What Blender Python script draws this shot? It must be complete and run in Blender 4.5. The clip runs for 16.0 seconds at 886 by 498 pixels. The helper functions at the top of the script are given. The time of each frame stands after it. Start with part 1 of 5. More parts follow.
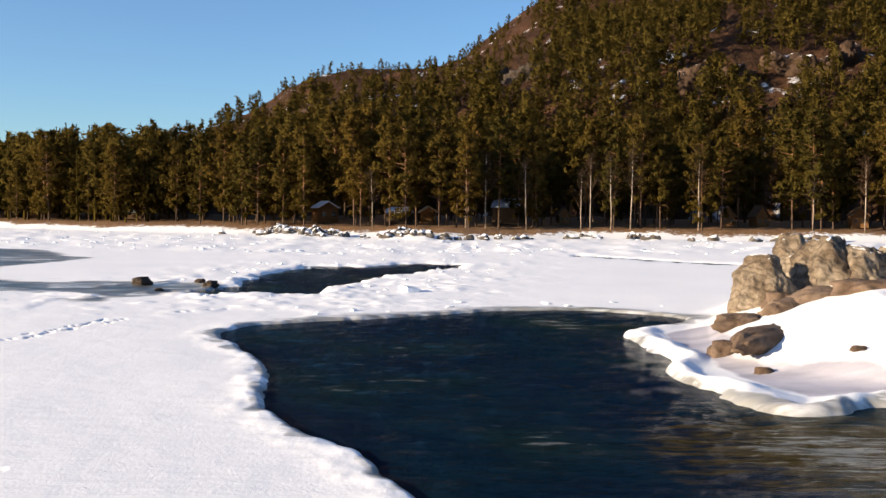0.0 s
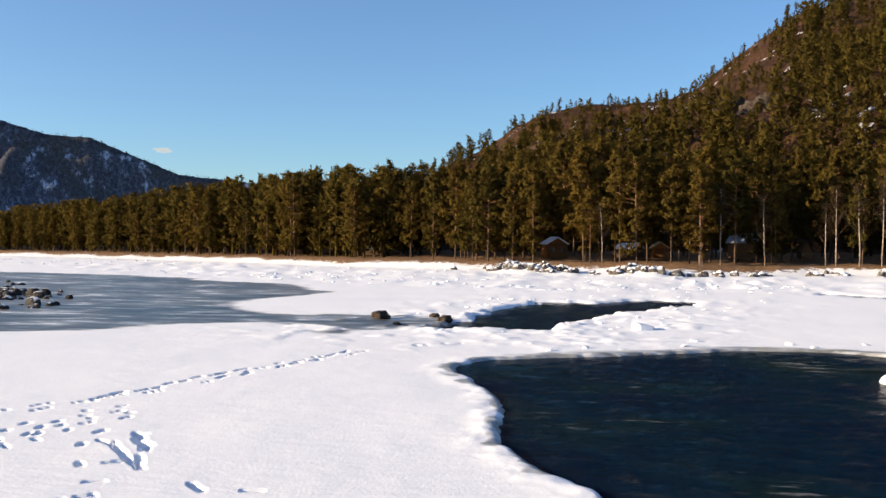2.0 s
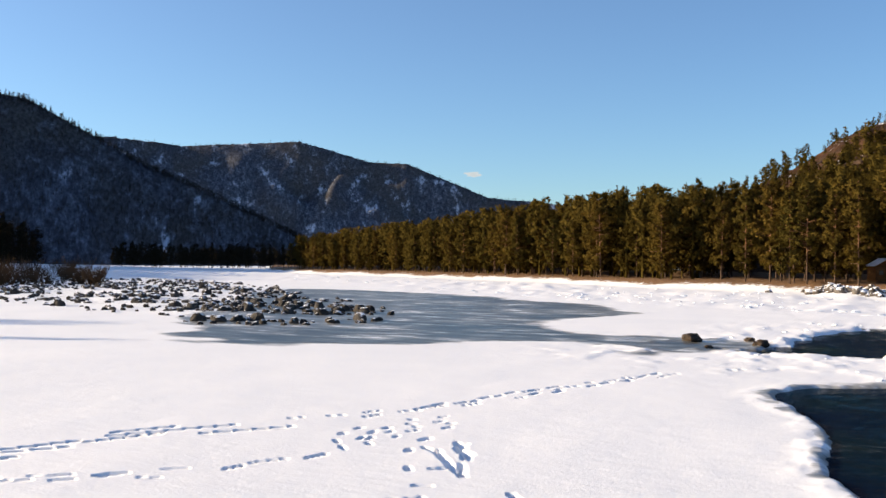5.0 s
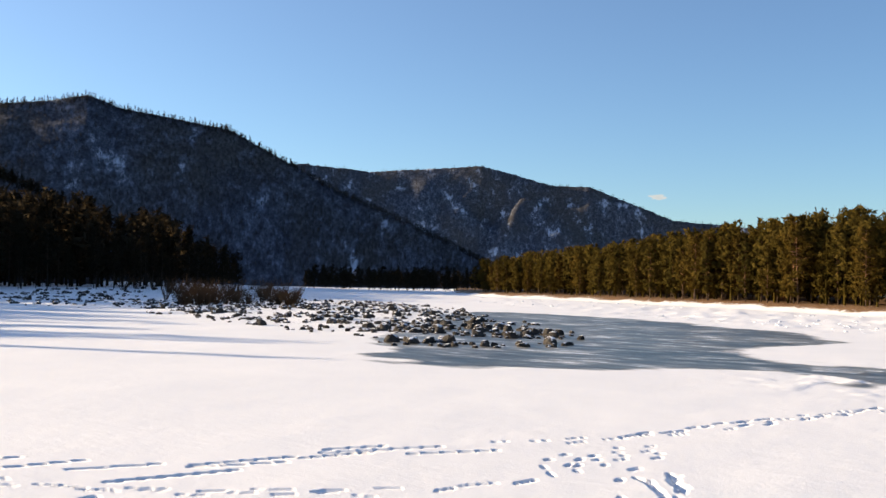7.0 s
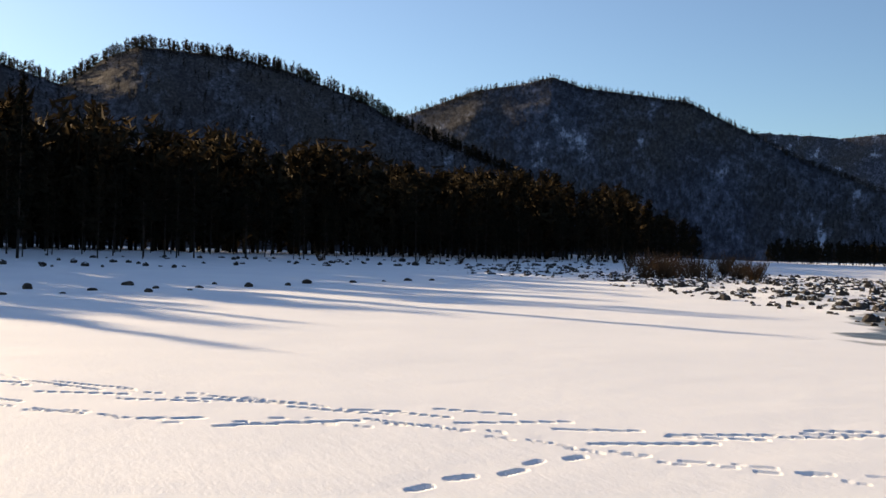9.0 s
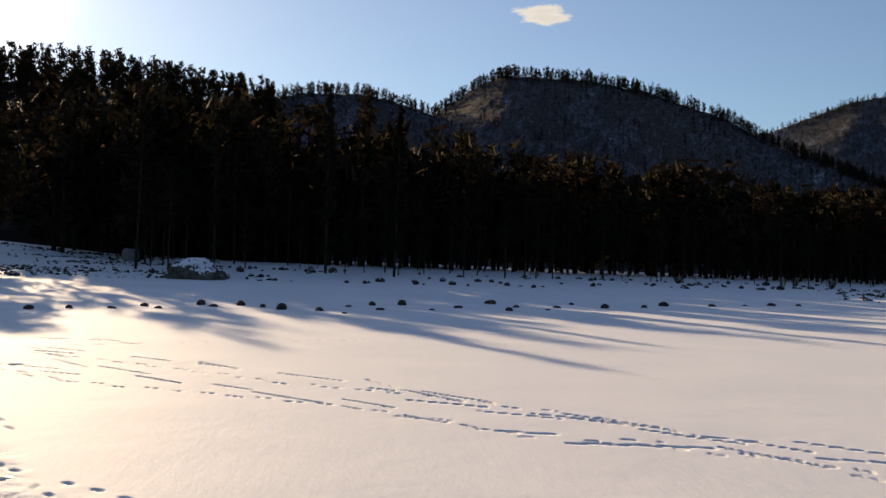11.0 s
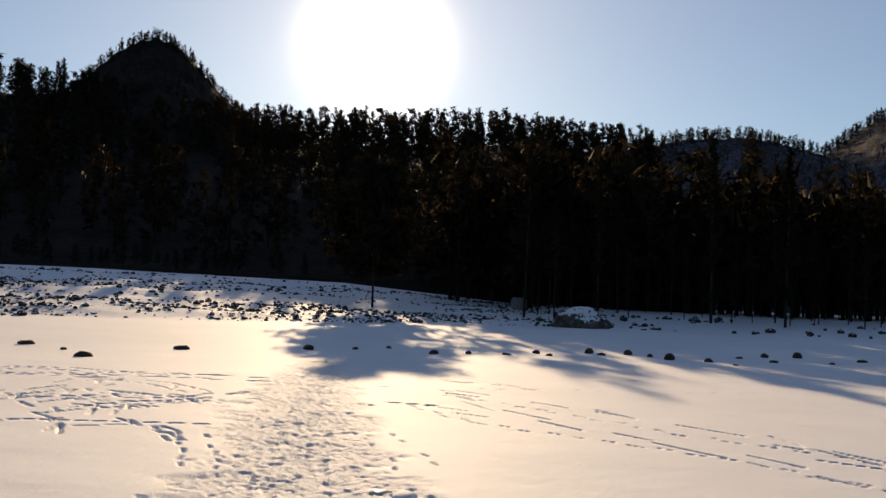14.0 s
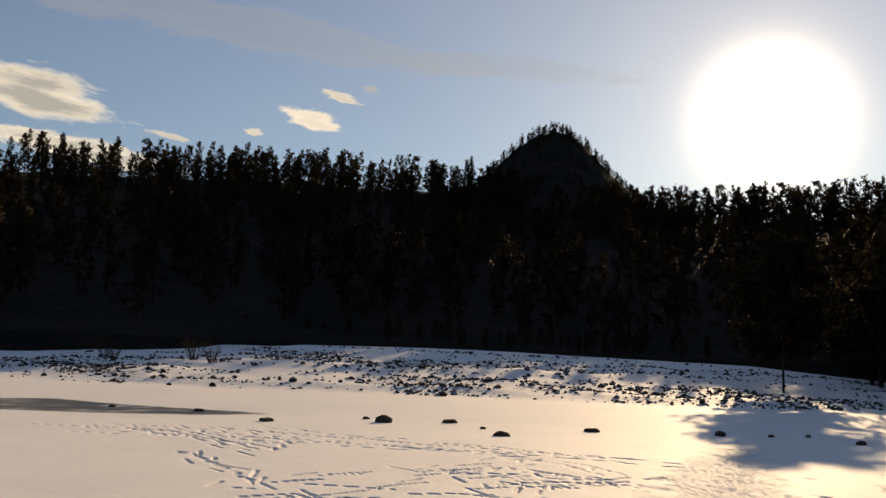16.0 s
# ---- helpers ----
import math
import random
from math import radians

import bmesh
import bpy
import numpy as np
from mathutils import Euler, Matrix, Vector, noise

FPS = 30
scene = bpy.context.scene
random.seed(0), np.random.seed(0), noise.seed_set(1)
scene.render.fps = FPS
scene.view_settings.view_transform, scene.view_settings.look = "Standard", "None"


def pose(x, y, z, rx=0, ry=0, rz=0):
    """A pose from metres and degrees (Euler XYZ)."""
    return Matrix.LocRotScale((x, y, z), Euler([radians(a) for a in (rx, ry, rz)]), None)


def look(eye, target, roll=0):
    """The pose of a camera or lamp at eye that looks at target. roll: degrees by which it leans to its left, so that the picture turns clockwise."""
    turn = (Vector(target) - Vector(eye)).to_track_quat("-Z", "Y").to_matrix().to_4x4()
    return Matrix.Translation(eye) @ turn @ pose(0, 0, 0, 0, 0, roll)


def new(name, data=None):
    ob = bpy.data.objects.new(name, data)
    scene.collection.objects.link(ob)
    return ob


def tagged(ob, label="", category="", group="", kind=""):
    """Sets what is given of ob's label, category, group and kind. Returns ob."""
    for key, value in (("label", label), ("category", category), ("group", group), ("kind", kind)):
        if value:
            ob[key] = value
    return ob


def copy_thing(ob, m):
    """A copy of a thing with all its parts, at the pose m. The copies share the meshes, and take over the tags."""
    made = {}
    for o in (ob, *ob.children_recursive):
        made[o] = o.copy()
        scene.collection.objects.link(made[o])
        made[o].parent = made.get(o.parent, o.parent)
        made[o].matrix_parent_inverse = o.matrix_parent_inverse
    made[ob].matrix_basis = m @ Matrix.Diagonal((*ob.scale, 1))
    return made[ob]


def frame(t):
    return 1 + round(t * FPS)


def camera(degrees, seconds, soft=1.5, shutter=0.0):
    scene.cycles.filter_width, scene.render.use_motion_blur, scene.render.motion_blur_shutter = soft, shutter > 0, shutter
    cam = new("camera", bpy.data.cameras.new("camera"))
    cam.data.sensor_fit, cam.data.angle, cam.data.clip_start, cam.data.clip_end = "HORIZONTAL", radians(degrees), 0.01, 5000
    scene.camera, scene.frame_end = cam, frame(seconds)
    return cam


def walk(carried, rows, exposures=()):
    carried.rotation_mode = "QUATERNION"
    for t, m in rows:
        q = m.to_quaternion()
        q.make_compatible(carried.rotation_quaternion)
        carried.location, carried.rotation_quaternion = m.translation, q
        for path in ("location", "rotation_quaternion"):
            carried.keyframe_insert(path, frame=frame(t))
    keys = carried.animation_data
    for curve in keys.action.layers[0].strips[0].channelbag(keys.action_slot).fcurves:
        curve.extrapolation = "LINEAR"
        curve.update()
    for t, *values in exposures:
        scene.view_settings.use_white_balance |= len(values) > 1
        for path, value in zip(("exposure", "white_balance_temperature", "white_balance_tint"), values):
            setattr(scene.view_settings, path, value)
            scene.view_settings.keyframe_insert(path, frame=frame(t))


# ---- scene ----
cam = camera(48.12, 16.0, 1.5)
PATH = [
    (0.0, pose(0.396, 0.723, 3.988, 0, 0, 0.000) @ pose(0, 0, 0, 87.676, 0, 0) @ pose(0, 0, 0, 0, 0, 0.352)),
    (0.5, pose(0.398, 0.649, 3.988, 0, 0, 3.608) @ pose(0, 0, 0, 88.429, 0, 0) @ pose(0, 0, 0, 0, 0, 0.702)),
    (1.0, pose(0.333, 0.664, 3.985, 0, 0, 6.886) @ pose(0, 0, 0, 88.900, 0, 0) @ pose(0, 0, 0, 0, 0, 0.885)),
    (1.5, pose(0.271, 0.683, 4.006, 0, 0, 11.284) @ pose(0, 0, 0, 89.141, 0, 0) @ pose(0, 0, 0, 0, 0, 0.518)),
    (2.0, pose(0.231, 0.668, 4.010, 0, 0, 13.122) @ pose(0, 0, 0, 89.681, 0, 0) @ pose(0, 0, 0, 0, 0, 0.214)),
    (2.5, pose(0.100, 0.653, 3.985, 0, 0, 15.417) @ pose(0, 0, 0, 89.118, 0, 0) @ pose(0, 0, 0, 0, 0, 0.678)),
    (3.0, pose(0.092, 0.600, 3.991, 0, 0, 19.701) @ pose(0, 0, 0, 89.258, 0, 0) @ pose(0, 0, 0, 0, 0, 0.788)),
    (3.5, pose(0.088, 0.507, 3.982, 0, 0, 24.939) @ pose(0, 0, 0, 88.826, 0, 0) @ pose(0, 0, 0, 0, 0, 0.384)),
    (4.0, pose(0.133, 0.461, 3.994, 0, 0, 28.774) @ pose(0, 0, 0, 89.517, 0, 0) @ pose(0, 0, 0, 0, 0, 0.503)),
    (4.2, pose(0.143, 0.434, 3.994, 0, 0, 29.209) @ pose(0, 0, 0, 90.003, 0, 0) @ pose(0, 0, 0, 0, 0, 0.739)),
    (6.3, pose(-0.192, 0.357, 3.958, 0, 0, 34.677) @ pose(0, 0, 0, 91.858, 0, 0) @ pose(0, 0, 0, 0, 0, -0.258)),
    (6.5, pose(-0.340, 0.334, 3.965, 0, 0, 36.034) @ pose(0, 0, 0, 91.898, 0, 0) @ pose(0, 0, 0, 0, 0, 0.194)),
    (7.0, pose(-0.467, 0.221, 3.977, 0, 0, 41.093) @ pose(0, 0, 0, 92.031, 0, 0) @ pose(0, 0, 0, 0, 0, 0.919)),
    (7.5, pose(-0.528, 0.097, 4.005, 0, 0, 47.438) @ pose(0, 0, 0, 92.253, 0, 0) @ pose(0, 0, 0, 0, 0, 1.365)),
    (8.0, pose(-0.511, -0.065, 3.985, 0, 0, 54.154) @ pose(0, 0, 0, 91.691, 0, 0) @ pose(0, 0, 0, 0, 0, 1.601)),
    (8.5, pose(-0.516, -0.163, 3.982, 0, 0, 59.933) @ pose(0, 0, 0, 91.291, 0, 0) @ pose(0, 0, 0, 0, 0, 1.411)),
    (9.0, pose(-0.561, -0.226, 3.960, 0, 0, 67.054) @ pose(0, 0, 0, 90.022, 0, 0) @ pose(0, 0, 0, 0, 0, 1.259)),
    (9.5, pose(-0.546, -0.165, 3.970, 0, 0, 72.891) @ pose(0, 0, 0, 90.635, 0, 0) @ pose(0, 0, 0, 0, 0, 2.557)),
    (10.0, pose(-0.458, -0.177, 3.965, 0, 0, 78.895) @ pose(0, 0, 0, 90.217, 0, 0) @ pose(0, 0, 0, 0, 0, 1.878)),
    (10.2, pose(-0.426, -0.106, 3.983, 0, 0, 80.514) @ pose(0, 0, 0, 90.474, 0, 0) @ pose(0, 0, 0, 0, 0, 1.678)),
    (12.3, pose(-0.069, -0.302, 3.951, 0, 0, 100.479) @ pose(0, 0, 0, 90.105, 0, 0) @ pose(0, 0, 0, 0, 0, 2.194)),
    (12.5, pose(-0.049, -0.290, 3.918, 0, 0, 102.253) @ pose(0, 0, 0, 90.260, 0, 0) @ pose(0, 0, 0, 0, 0, 2.092)),
    (13.0, pose(0.014, -0.366, 3.944, 0, 0, 105.071) @ pose(0, 0, 0, 90.528, 0, 0) @ pose(0, 0, 0, 0, 0, 1.786)),
    (13.5, pose(0.114, -0.537, 4.038, 0, 0, 109.102) @ pose(0, 0, 0, 91.837, 0, 0) @ pose(0, 0, 0, 0, 0, 1.120)),
    (14.0, pose(0.201, -0.677, 4.028, 0, 0, 109.216) @ pose(0, 0, 0, 92.793, 0, 0) @ pose(0, 0, 0, 0, 0, 2.002)),
    (14.5, pose(0.405, -0.887, 4.082, 0, 0, 114.125) @ pose(0, 0, 0, 94.181, 0, 0) @ pose(0, 0, 0, 0, 0, 1.898)),
    (15.0, pose(0.501, -0.929, 4.073, 0, 0, 120.409) @ pose(0, 0, 0, 95.453, 0, 0) @ pose(0, 0, 0, 0, 0, 2.166)),
    (15.5, pose(0.584, -1.009, 4.051, 0, 0, 125.997) @ pose(0, 0, 0, 95.925, 0, 0) @ pose(0, 0, 0, 0, 0, 2.289)),
    (16.0, pose(0.655, -1.124, 4.024, 0, 0, 132.024) @ pose(0, 0, 0, 96.682, 0, 0) @ pose(0, 0, 0, 0, 0, 2.377)),
]
walk(cam, PATH, [(0.0, 0.86, 7250, 10), (7.0, 0.95, 7800, 10), (9.0, 0.72, 8400, 11), (12.5, -0.05, 8600, 15), (14.5, -0.04, 9400, 14), (16.0, -0.1, 10300, 14)])

# ---- light: low winter sun and clear sky ----
SUN_AZ, SUN_EL = 113.6, 14.3   # degrees left of +y, and above the horizon
TO_SUN = Vector((-math.sin(radians(SUN_AZ)) * math.cos(radians(SUN_EL)),
                 math.cos(radians(SUN_AZ)) * math.cos(radians(SUN_EL)), math.sin(radians(SUN_EL))))
world = bpy.data.worlds.new("winter_sky")
scene.world = world
world.use_nodes = True
wn, wl = world.node_tree.nodes, world.node_tree.links
sky = wn.new("ShaderNodeTexSky")
sky.sky_type, sky.sun_disc = "NISHITA", False
sky.sun_elevation, sky.sun_rotation = radians(SUN_EL), radians(-SUN_AZ)
sky.altitude, sky.air_density, sky.dust_density, sky.ozone_density = 300, 1.0, 0.15, 3.5
wn["Background"].inputs["Strength"].default_value = 0.091
tint = wn.new("ShaderNodeMix")
tint.data_type, tint.blend_type = "RGBA", "MULTIPLY"
tint.inputs[0].default_value, tint.inputs[7].default_value = 1.0, (0.72, 0.94, 1.19, 1)   # clear mountain air
wl.new(sky.outputs[0], tint.inputs[6])
wl.new(tint.outputs[2], wn["Background"].inputs["Color"])
# bright hazy air close round the sun
aim = wn.new("ShaderNodeVectorMath")
aim.operation = "DOT_PRODUCT"
wl.new(wn.new("ShaderNodeTexCoord").outputs["Generated"], aim.inputs[0])
aim.inputs[1].default_value = TO_SUN


def wmath(op, a, b):
    k = wn.new("ShaderNodeMath")
    k.operation = op
    for i, v in ((0, a), (1, b)):
        if isinstance(v, (int, float)):
            k.inputs[i].default_value = v
        else:
            wl.new(v, k.inputs[i])
    return k.outputs[0]


off2 = wmath("MULTIPLY", wmath("MAXIMUM", wmath("SUBTRACT", 1.0, aim.outputs["Value"]), 0.0), 2.0)
near_sun = wmath("MULTIPLY", wmath("EXPONENT", wmath("DIVIDE", off2, -2 * 0.031 ** 2), 0.0), 5.0)
wide_sun = wmath("MULTIPLY", wmath("EXPONENT", wmath("DIVIDE", wmath("POWER", off2, 0.5), -0.10), 0.0), 0.45)
haze = wn.new("ShaderNodeBackground")
haze.inputs["Color"].default_value = (1.0, 0.95, 0.9, 1)
broad_sun = wmath("MULTIPLY", wmath("EXPONENT", wmath("DIVIDE", wmath("POWER", off2, 0.5), -0.55), 0.0), 0.21)
wl.new(wmath("ADD", wmath("ADD", near_sun, wide_sun), broad_sun), haze.inputs["Strength"])
both = wn.new("ShaderNodeAddShader")
wl.new(wn["Background"].outputs[0], both.inputs[0])
wl.new(haze.outputs[0], both.inputs[1])
wl.new(both.outputs[0], wn["World Output"].inputs["Surface"])
sun = new("sun", bpy.data.lights.new("sun", "SUN"))
sun.data.energy, sun.data.angle, sun.data.color = 5.4, radians(0.6), (1.0, 0.855, 0.665)
sun.matrix_world = look((0, 0, 0), -TO_SUN)

# ---- materials ----
def shader(name, rough=0.7, spec=0.3):
    m = bpy.data.materials.new(name)
    m.use_nodes = True
    n, l = m.node_tree.nodes, m.node_tree.links
    b = n["Principled BSDF"]
    b.inputs["Roughness"].default_value = rough
    b.inputs["Specular IOR Level"].default_value = spec
    return m, n, l, b


def noise_node(n, l, coord, scale, detail=5.0, stretch=(1, 1, 1), rough=0.55):
    mp = n.new("ShaderNodeMapping")
    mp.inputs["Scale"].default_value = stretch
    l.new(coord, mp.inputs["Vector"])
    t = n.new("ShaderNodeTexNoise")
    t.inputs["Scale"].default_value, t.inputs["Detail"].default_value, t.inputs["Roughness"].default_value = scale, detail, rough
    l.new(mp.outputs[0], t.inputs["Vector"])
    return t.outputs["Fac"]


def ramp(n, l, fac, stops):
    r = n.new("ShaderNodeValToRGB")
    e = r.color_ramp.elements
    while len(e) < len(stops):
        e.new(0.5)
    for k, (p, c) in zip(e, stops):
        k.position, k.color = p, (*c, 1)
    l.new(fac, r.inputs[0])
    return r.outputs[0]


def blend(n, l, fac, a, b, mode="MIX"):
    x = n.new("ShaderNodeMix")
    x.data_type, x.blend_type = "RGBA", mode
    for v, i in ((fac, 0), (a, 6), (b, 7)):
        if isinstance(v, (int, float)):
            x.inputs[i].default_value = v
        elif isinstance(v, tuple):
            x.inputs[i].default_value = (*v, 1)
        else:
            l.new(v, x.inputs[i])
    return x.outputs[2]


def calc(n, l, op, a, b=0.0, c=0.0):
    x = n.new("ShaderNodeMath")
    x.operation = op
    for v, i in ((a, 0), (b, 1), (c, 2)):
        if isinstance(v, (int, float)):
            x.inputs[i].default_value = v
        else:
            l.new(v, x.inputs[i])
    return x.outputs[0]


def bump(n, l, b, height, strength, distance):
    k = n.new("ShaderNodeBump")
    k.inputs["Strength"].default_value, k.inputs["Distance"].default_value = strength, distance
    l.new(height, k.inputs["Height"])
    l.new(k.outputs[0], b.inputs["Normal"])
    return k


def coords(n, kind="Object"):
    return n.new("ShaderNodeTexCoord").outputs[kind]


def place_of(n):
    return n.new("ShaderNodeNewGeometry").outputs["Position"]


def make_ground():
    m, n, l, b = shader("river_snow_and_ice", 0.9, 0.05)
    p = place_of(n)
    a = n.new("ShaderNodeVertexColor")
    a.layer_name = "zone"
    s = n.new("ShaderNodeSeparateColor")
    l.new(a.outputs[0], s.inputs[0])
    ice, soil, stony = s.outputs[0], s.outputs[1], s.outputs[2]
    big, mid, fine = noise_node(n, l, p, 0.12), noise_node(n, l, p, 1.3), noise_node(n, l, p, 14.0, 4)
    snow = ramp(n, l, big, [(0.3, (0.84, 0.85, 0.87)), (0.7, (0.91, 0.91, 0.915))])
    streak = noise_node(n, l, p, 0.55, 7, (0.45, 1.5, 1), 0.65)
    clear = ramp(n, l, streak, [(0.36, (0.045, 0.042, 0.032)), (0.48, (0.1, 0.096, 0.082)), (0.56, (0.22, 0.215, 0.2)), (0.63, (0.66, 0.66, 0.66))])
    patch = noise_node(n, l, p, 0.10, 5, (0.5, 1.3, 1), 0.6)
    clear = blend(n, l, 1.0, clear, ramp(n, l, patch, [(0.35, (0.55, 0.6, 0.6)), (0.5, (1, 1, 1)), (0.62, (1.9, 1.9, 1.9))]), "MULTIPLY")
    edge = calc(n, l, "ADD", ice, calc(n, l, "MULTIPLY", calc(n, l, "SUBTRACT", streak, 0.5), 0.9))
    icef = ramp(n, l, edge, [(0.38, (0, 0, 0)), (0.62, (1, 1, 1))])
    earth = ramp(n, l, mid, [(0.3, (0.13, 0.065, 0.03)), (0.55, (0.21, 0.115, 0.055)), (0.75, (0.33, 0.22, 0.12))])
    soilf = ramp(n, l, calc(n, l, "ADD", soil, calc(n, l, "MULTIPLY", calc(n, l, "SUBTRACT", mid, 0.5), 1.3)), [(0.45, (0, 0, 0)), (0.6, (1, 1, 1))])
    grit = ramp(n, l, fine, [(0.3, (0.05, 0.05, 0.055)), (0.7, (0.22, 0.21, 0.2))])
    stonef = ramp(n, l, calc(n, l, "ADD", stony, calc(n, l, "MULTIPLY", calc(n, l, "SUBTRACT", mid, 0.5), 1.6)), [(0.6, (0, 0, 0)), (0.8, (1, 1, 1))])
    c = blend(n, l, icef, snow, clear)
    c = blend(n, l, stonef, c, grit)
    c = blend(n, l, soilf, c, earth)
    shelf = ramp(n, l, calc(n, l, "ADD", a.outputs["Alpha"], calc(n, l, "MULTIPLY", calc(n, l, "SUBTRACT", mid, 0.5), 0.7)), [(0.35, (0, 0, 0)), (0.65, (1, 1, 1))])
    c = blend(n, l, shelf, c, ramp(n, l, streak, [(0.35, (0.36, 0.35, 0.40)), (0.65, (0.55, 0.53, 0.58))]))
    # packed, dirty snow of the trodden path
    tr = n.new("ShaderNodeVertexColor")
    tr.layer_name = "trodden"
    grime = ramp(n, l, noise_node(n, l, p, 8.0, 4, (1, 1, 1), 0.75), [(0.38, (0.3, 0.29, 0.29)), (0.5, (0.62, 0.61, 0.6)), (0.62, (0.82, 0.82, 0.82))])
    c = blend(n, l, tr.outputs[0], c, grime)
    l.new(c, b.inputs["Base Color"])
    l.new(calc(n, l, "MULTIPLY_ADD", icef, -0.48, 0.78), b.inputs["Roughness"])   # snow crystals scatter forwards
    l.new(calc(n, l, "MULTIPLY_ADD", icef, 0.0, 0.22), b.inputs["Specular IOR Level"])
    h = calc(n, l, "ADD", calc(n, l, "MULTIPLY", mid, 0.6), calc(n, l, "MULTIPLY", fine, 0.2))
    h = calc(n, l, "ADD", h, calc(n, l, "MULTIPLY", noise_node(n, l, p, 45.0, 3), 0.07))
    h = calc(n, l, "ADD", h, calc(n, l, "MULTIPLY", noise_node(n, l, p, 2.2, 4, (0.5, 1.7, 1), 0.6), 0.32))   # wind-laid ripples
    rubble = calc(n, l, "ADD", calc(n, l, "MULTIPLY", noise_node(n, l, p, 0.9, 4, (1, 1, 1), 0.7), 7.0), calc(n, l, "MULTIPLY", noise_node(n, l, p, 3.5, 3, (1, 1, 1), 0.7), 3.0))
    h = calc(n, l, "ADD", h, calc(n, l, "MULTIPLY", rubble, stony))
    crumbs = calc(n, l, "ADD", noise_node(n, l, p, 5.5, 3, (1, 1, 1), 0.7), calc(n, l, "MULTIPLY", noise_node(n, l, p, 15.0, 3, (1, 1, 1), 0.7), 0.5))
    h = calc(n, l, "ADD", h, calc(n, l, "MULTIPLY", calc(n, l, "MULTIPLY", crumbs, tr.outputs[0]), 8.0))
    k = bump(n, l, b, h, 0.29, 0.12)
    l.new(calc(n, l, "MULTIPLY_ADD", icef, -0.25, 0.29), k.inputs["Strength"])
    return m


def make_water():
    m, n, l, b = shader("open_river_water", 0.12, 0.5)
    p = place_of(n)
    b.inputs["IOR"].default_value = 1.062
    w1 = noise_node(n, l, p, 0.8, 4, (0.7, 1.3, 1))
    w2 = noise_node(n, l, p, 3.2, 6, (0.8, 1.2, 1), 0.7)
    big = noise_node(n, l, p, 0.16, 4)
    deep = ramp(n, l, big, [(0.35, (0.002, 0.013, 0.042)), (0.5, (0.003, 0.02, 0.046)), (0.62, (0.006, 0.026, 0.038)), (0.78, (0.03, 0.028, 0.017))])
    foam = ramp(n, l, calc(n, l, "MULTIPLY", noise_node(n, l, p, 1.1, 9, (0.3, 1.6, 1), 0.75), calc(n, l, "ADD", big, 0.42)), [(0.59, (0, 0, 0)), (0.66, (1, 1, 1))])
    # shallow riffle over brown stones
    far = n.new("ShaderNodeVectorMath")
    far.operation = "DISTANCE"
    l.new(p, far.inputs[0])
    far.inputs[1].default_value = (7.2, 17.5, -0.07)
    streaks = noise_node(n, l, p, 1.6, 7, (0.5, 2.2, 1), 0.7)
    shallow = calc(n, l, "SUBTRACT", 1.15, calc(n, l, "DIVIDE", far.outputs["Value"], 4.5))
    bed = ramp(n, l, calc(n, l, "ADD", shallow, calc(n, l, "MULTIPLY", calc(n, l, "SUBTRACT", streaks, 0.5), 2.6)), [(0.45, (0, 0, 0)), (0.8, (1, 1, 1))])
    deep = blend(n, l, bed, deep, (0.07, 0.055, 0.025))
    white = ramp(n, l, calc(n, l, "ADD", calc(n, l, "MULTIPLY", shallow, 0.35), noise_node(n, l, p, 2.6, 8, (0.35, 2.4, 1), 0.75)), [(0.83, (0, 0, 0)), (0.9, (1, 1, 1))])
    foam = calc(n, l, "MAXIMUM", foam, white)
    l.new(blend(n, l, foam, deep, (0.3, 0.33, 0.34)), b.inputs["Base Color"])
    bump(n, l, b, calc(n, l, "ADD", w1, calc(n, l, "MULTIPLY", w2, 0.6)), 1.0, 1.4)
    return m


def make_leaf(name, dark, light, tip, thin=0.35):
    m, n, l, b = shader(name, 0.9, 0.02)
    isl = n.new("ShaderNodeNewGeometry").outputs["Random Per Island"]
    r = n.new("ShaderNodeObjectInfo").outputs["Random"]
    c = ramp(n, l, isl, [(0.0, dark), (0.6, light), (1.0, tip)])
    t = ramp(n, l, r, [(0.0, (0.72, 0.8, 0.75)), (1.0, (1.15, 1.05, 0.9))])
    c = blend(n, l, 1.0, c, t, "MULTIPLY")
    l.new(c, b.inputs["Base Color"])
    through_leaf = n.new("ShaderNodeBsdfTranslucent")
    l.new(c, through_leaf.inputs["Color"])
    mix = n.new("ShaderNodeMixShader")
    mix.inputs[0].default_value = thin
    l.new(b.outputs[0], mix.inputs[1])
    l.new(through_leaf.outputs[0], mix.inputs[2])
    l.new(mix.outputs[0], n["Material Output"].inputs["Surface"])
    return m


def make_bark(name, low, high, z0, z1):
    m, n, l, b = shader(name, 0.85, 0.15)
    o = coords(n)
    sep = n.new("ShaderNodeSeparateXYZ")
    l.new(o, sep.inputs[0])
    g = n.new("ShaderNodeMapRange")
    g.inputs[1].default_value, g.inputs[2].default_value = z0, z1
    l.new(sep.outputs[2], g.inputs[0])
    f = noise_node(n, l, o, 3.0, 5, (3, 3, 0.6))
    base = blend(n, l, g.outputs[0], low, high)
    l.new(blend(n, l, 1.0, base, ramp(n, l, f, [(0.3, (0.45, 0.42, 0.4)), (0.7, (1.3, 1.25, 1.2))]), "MULTIPLY"), b.inputs["Base Color"])
    bump(n, l, b, f, 0.8, 0.05)
    return m


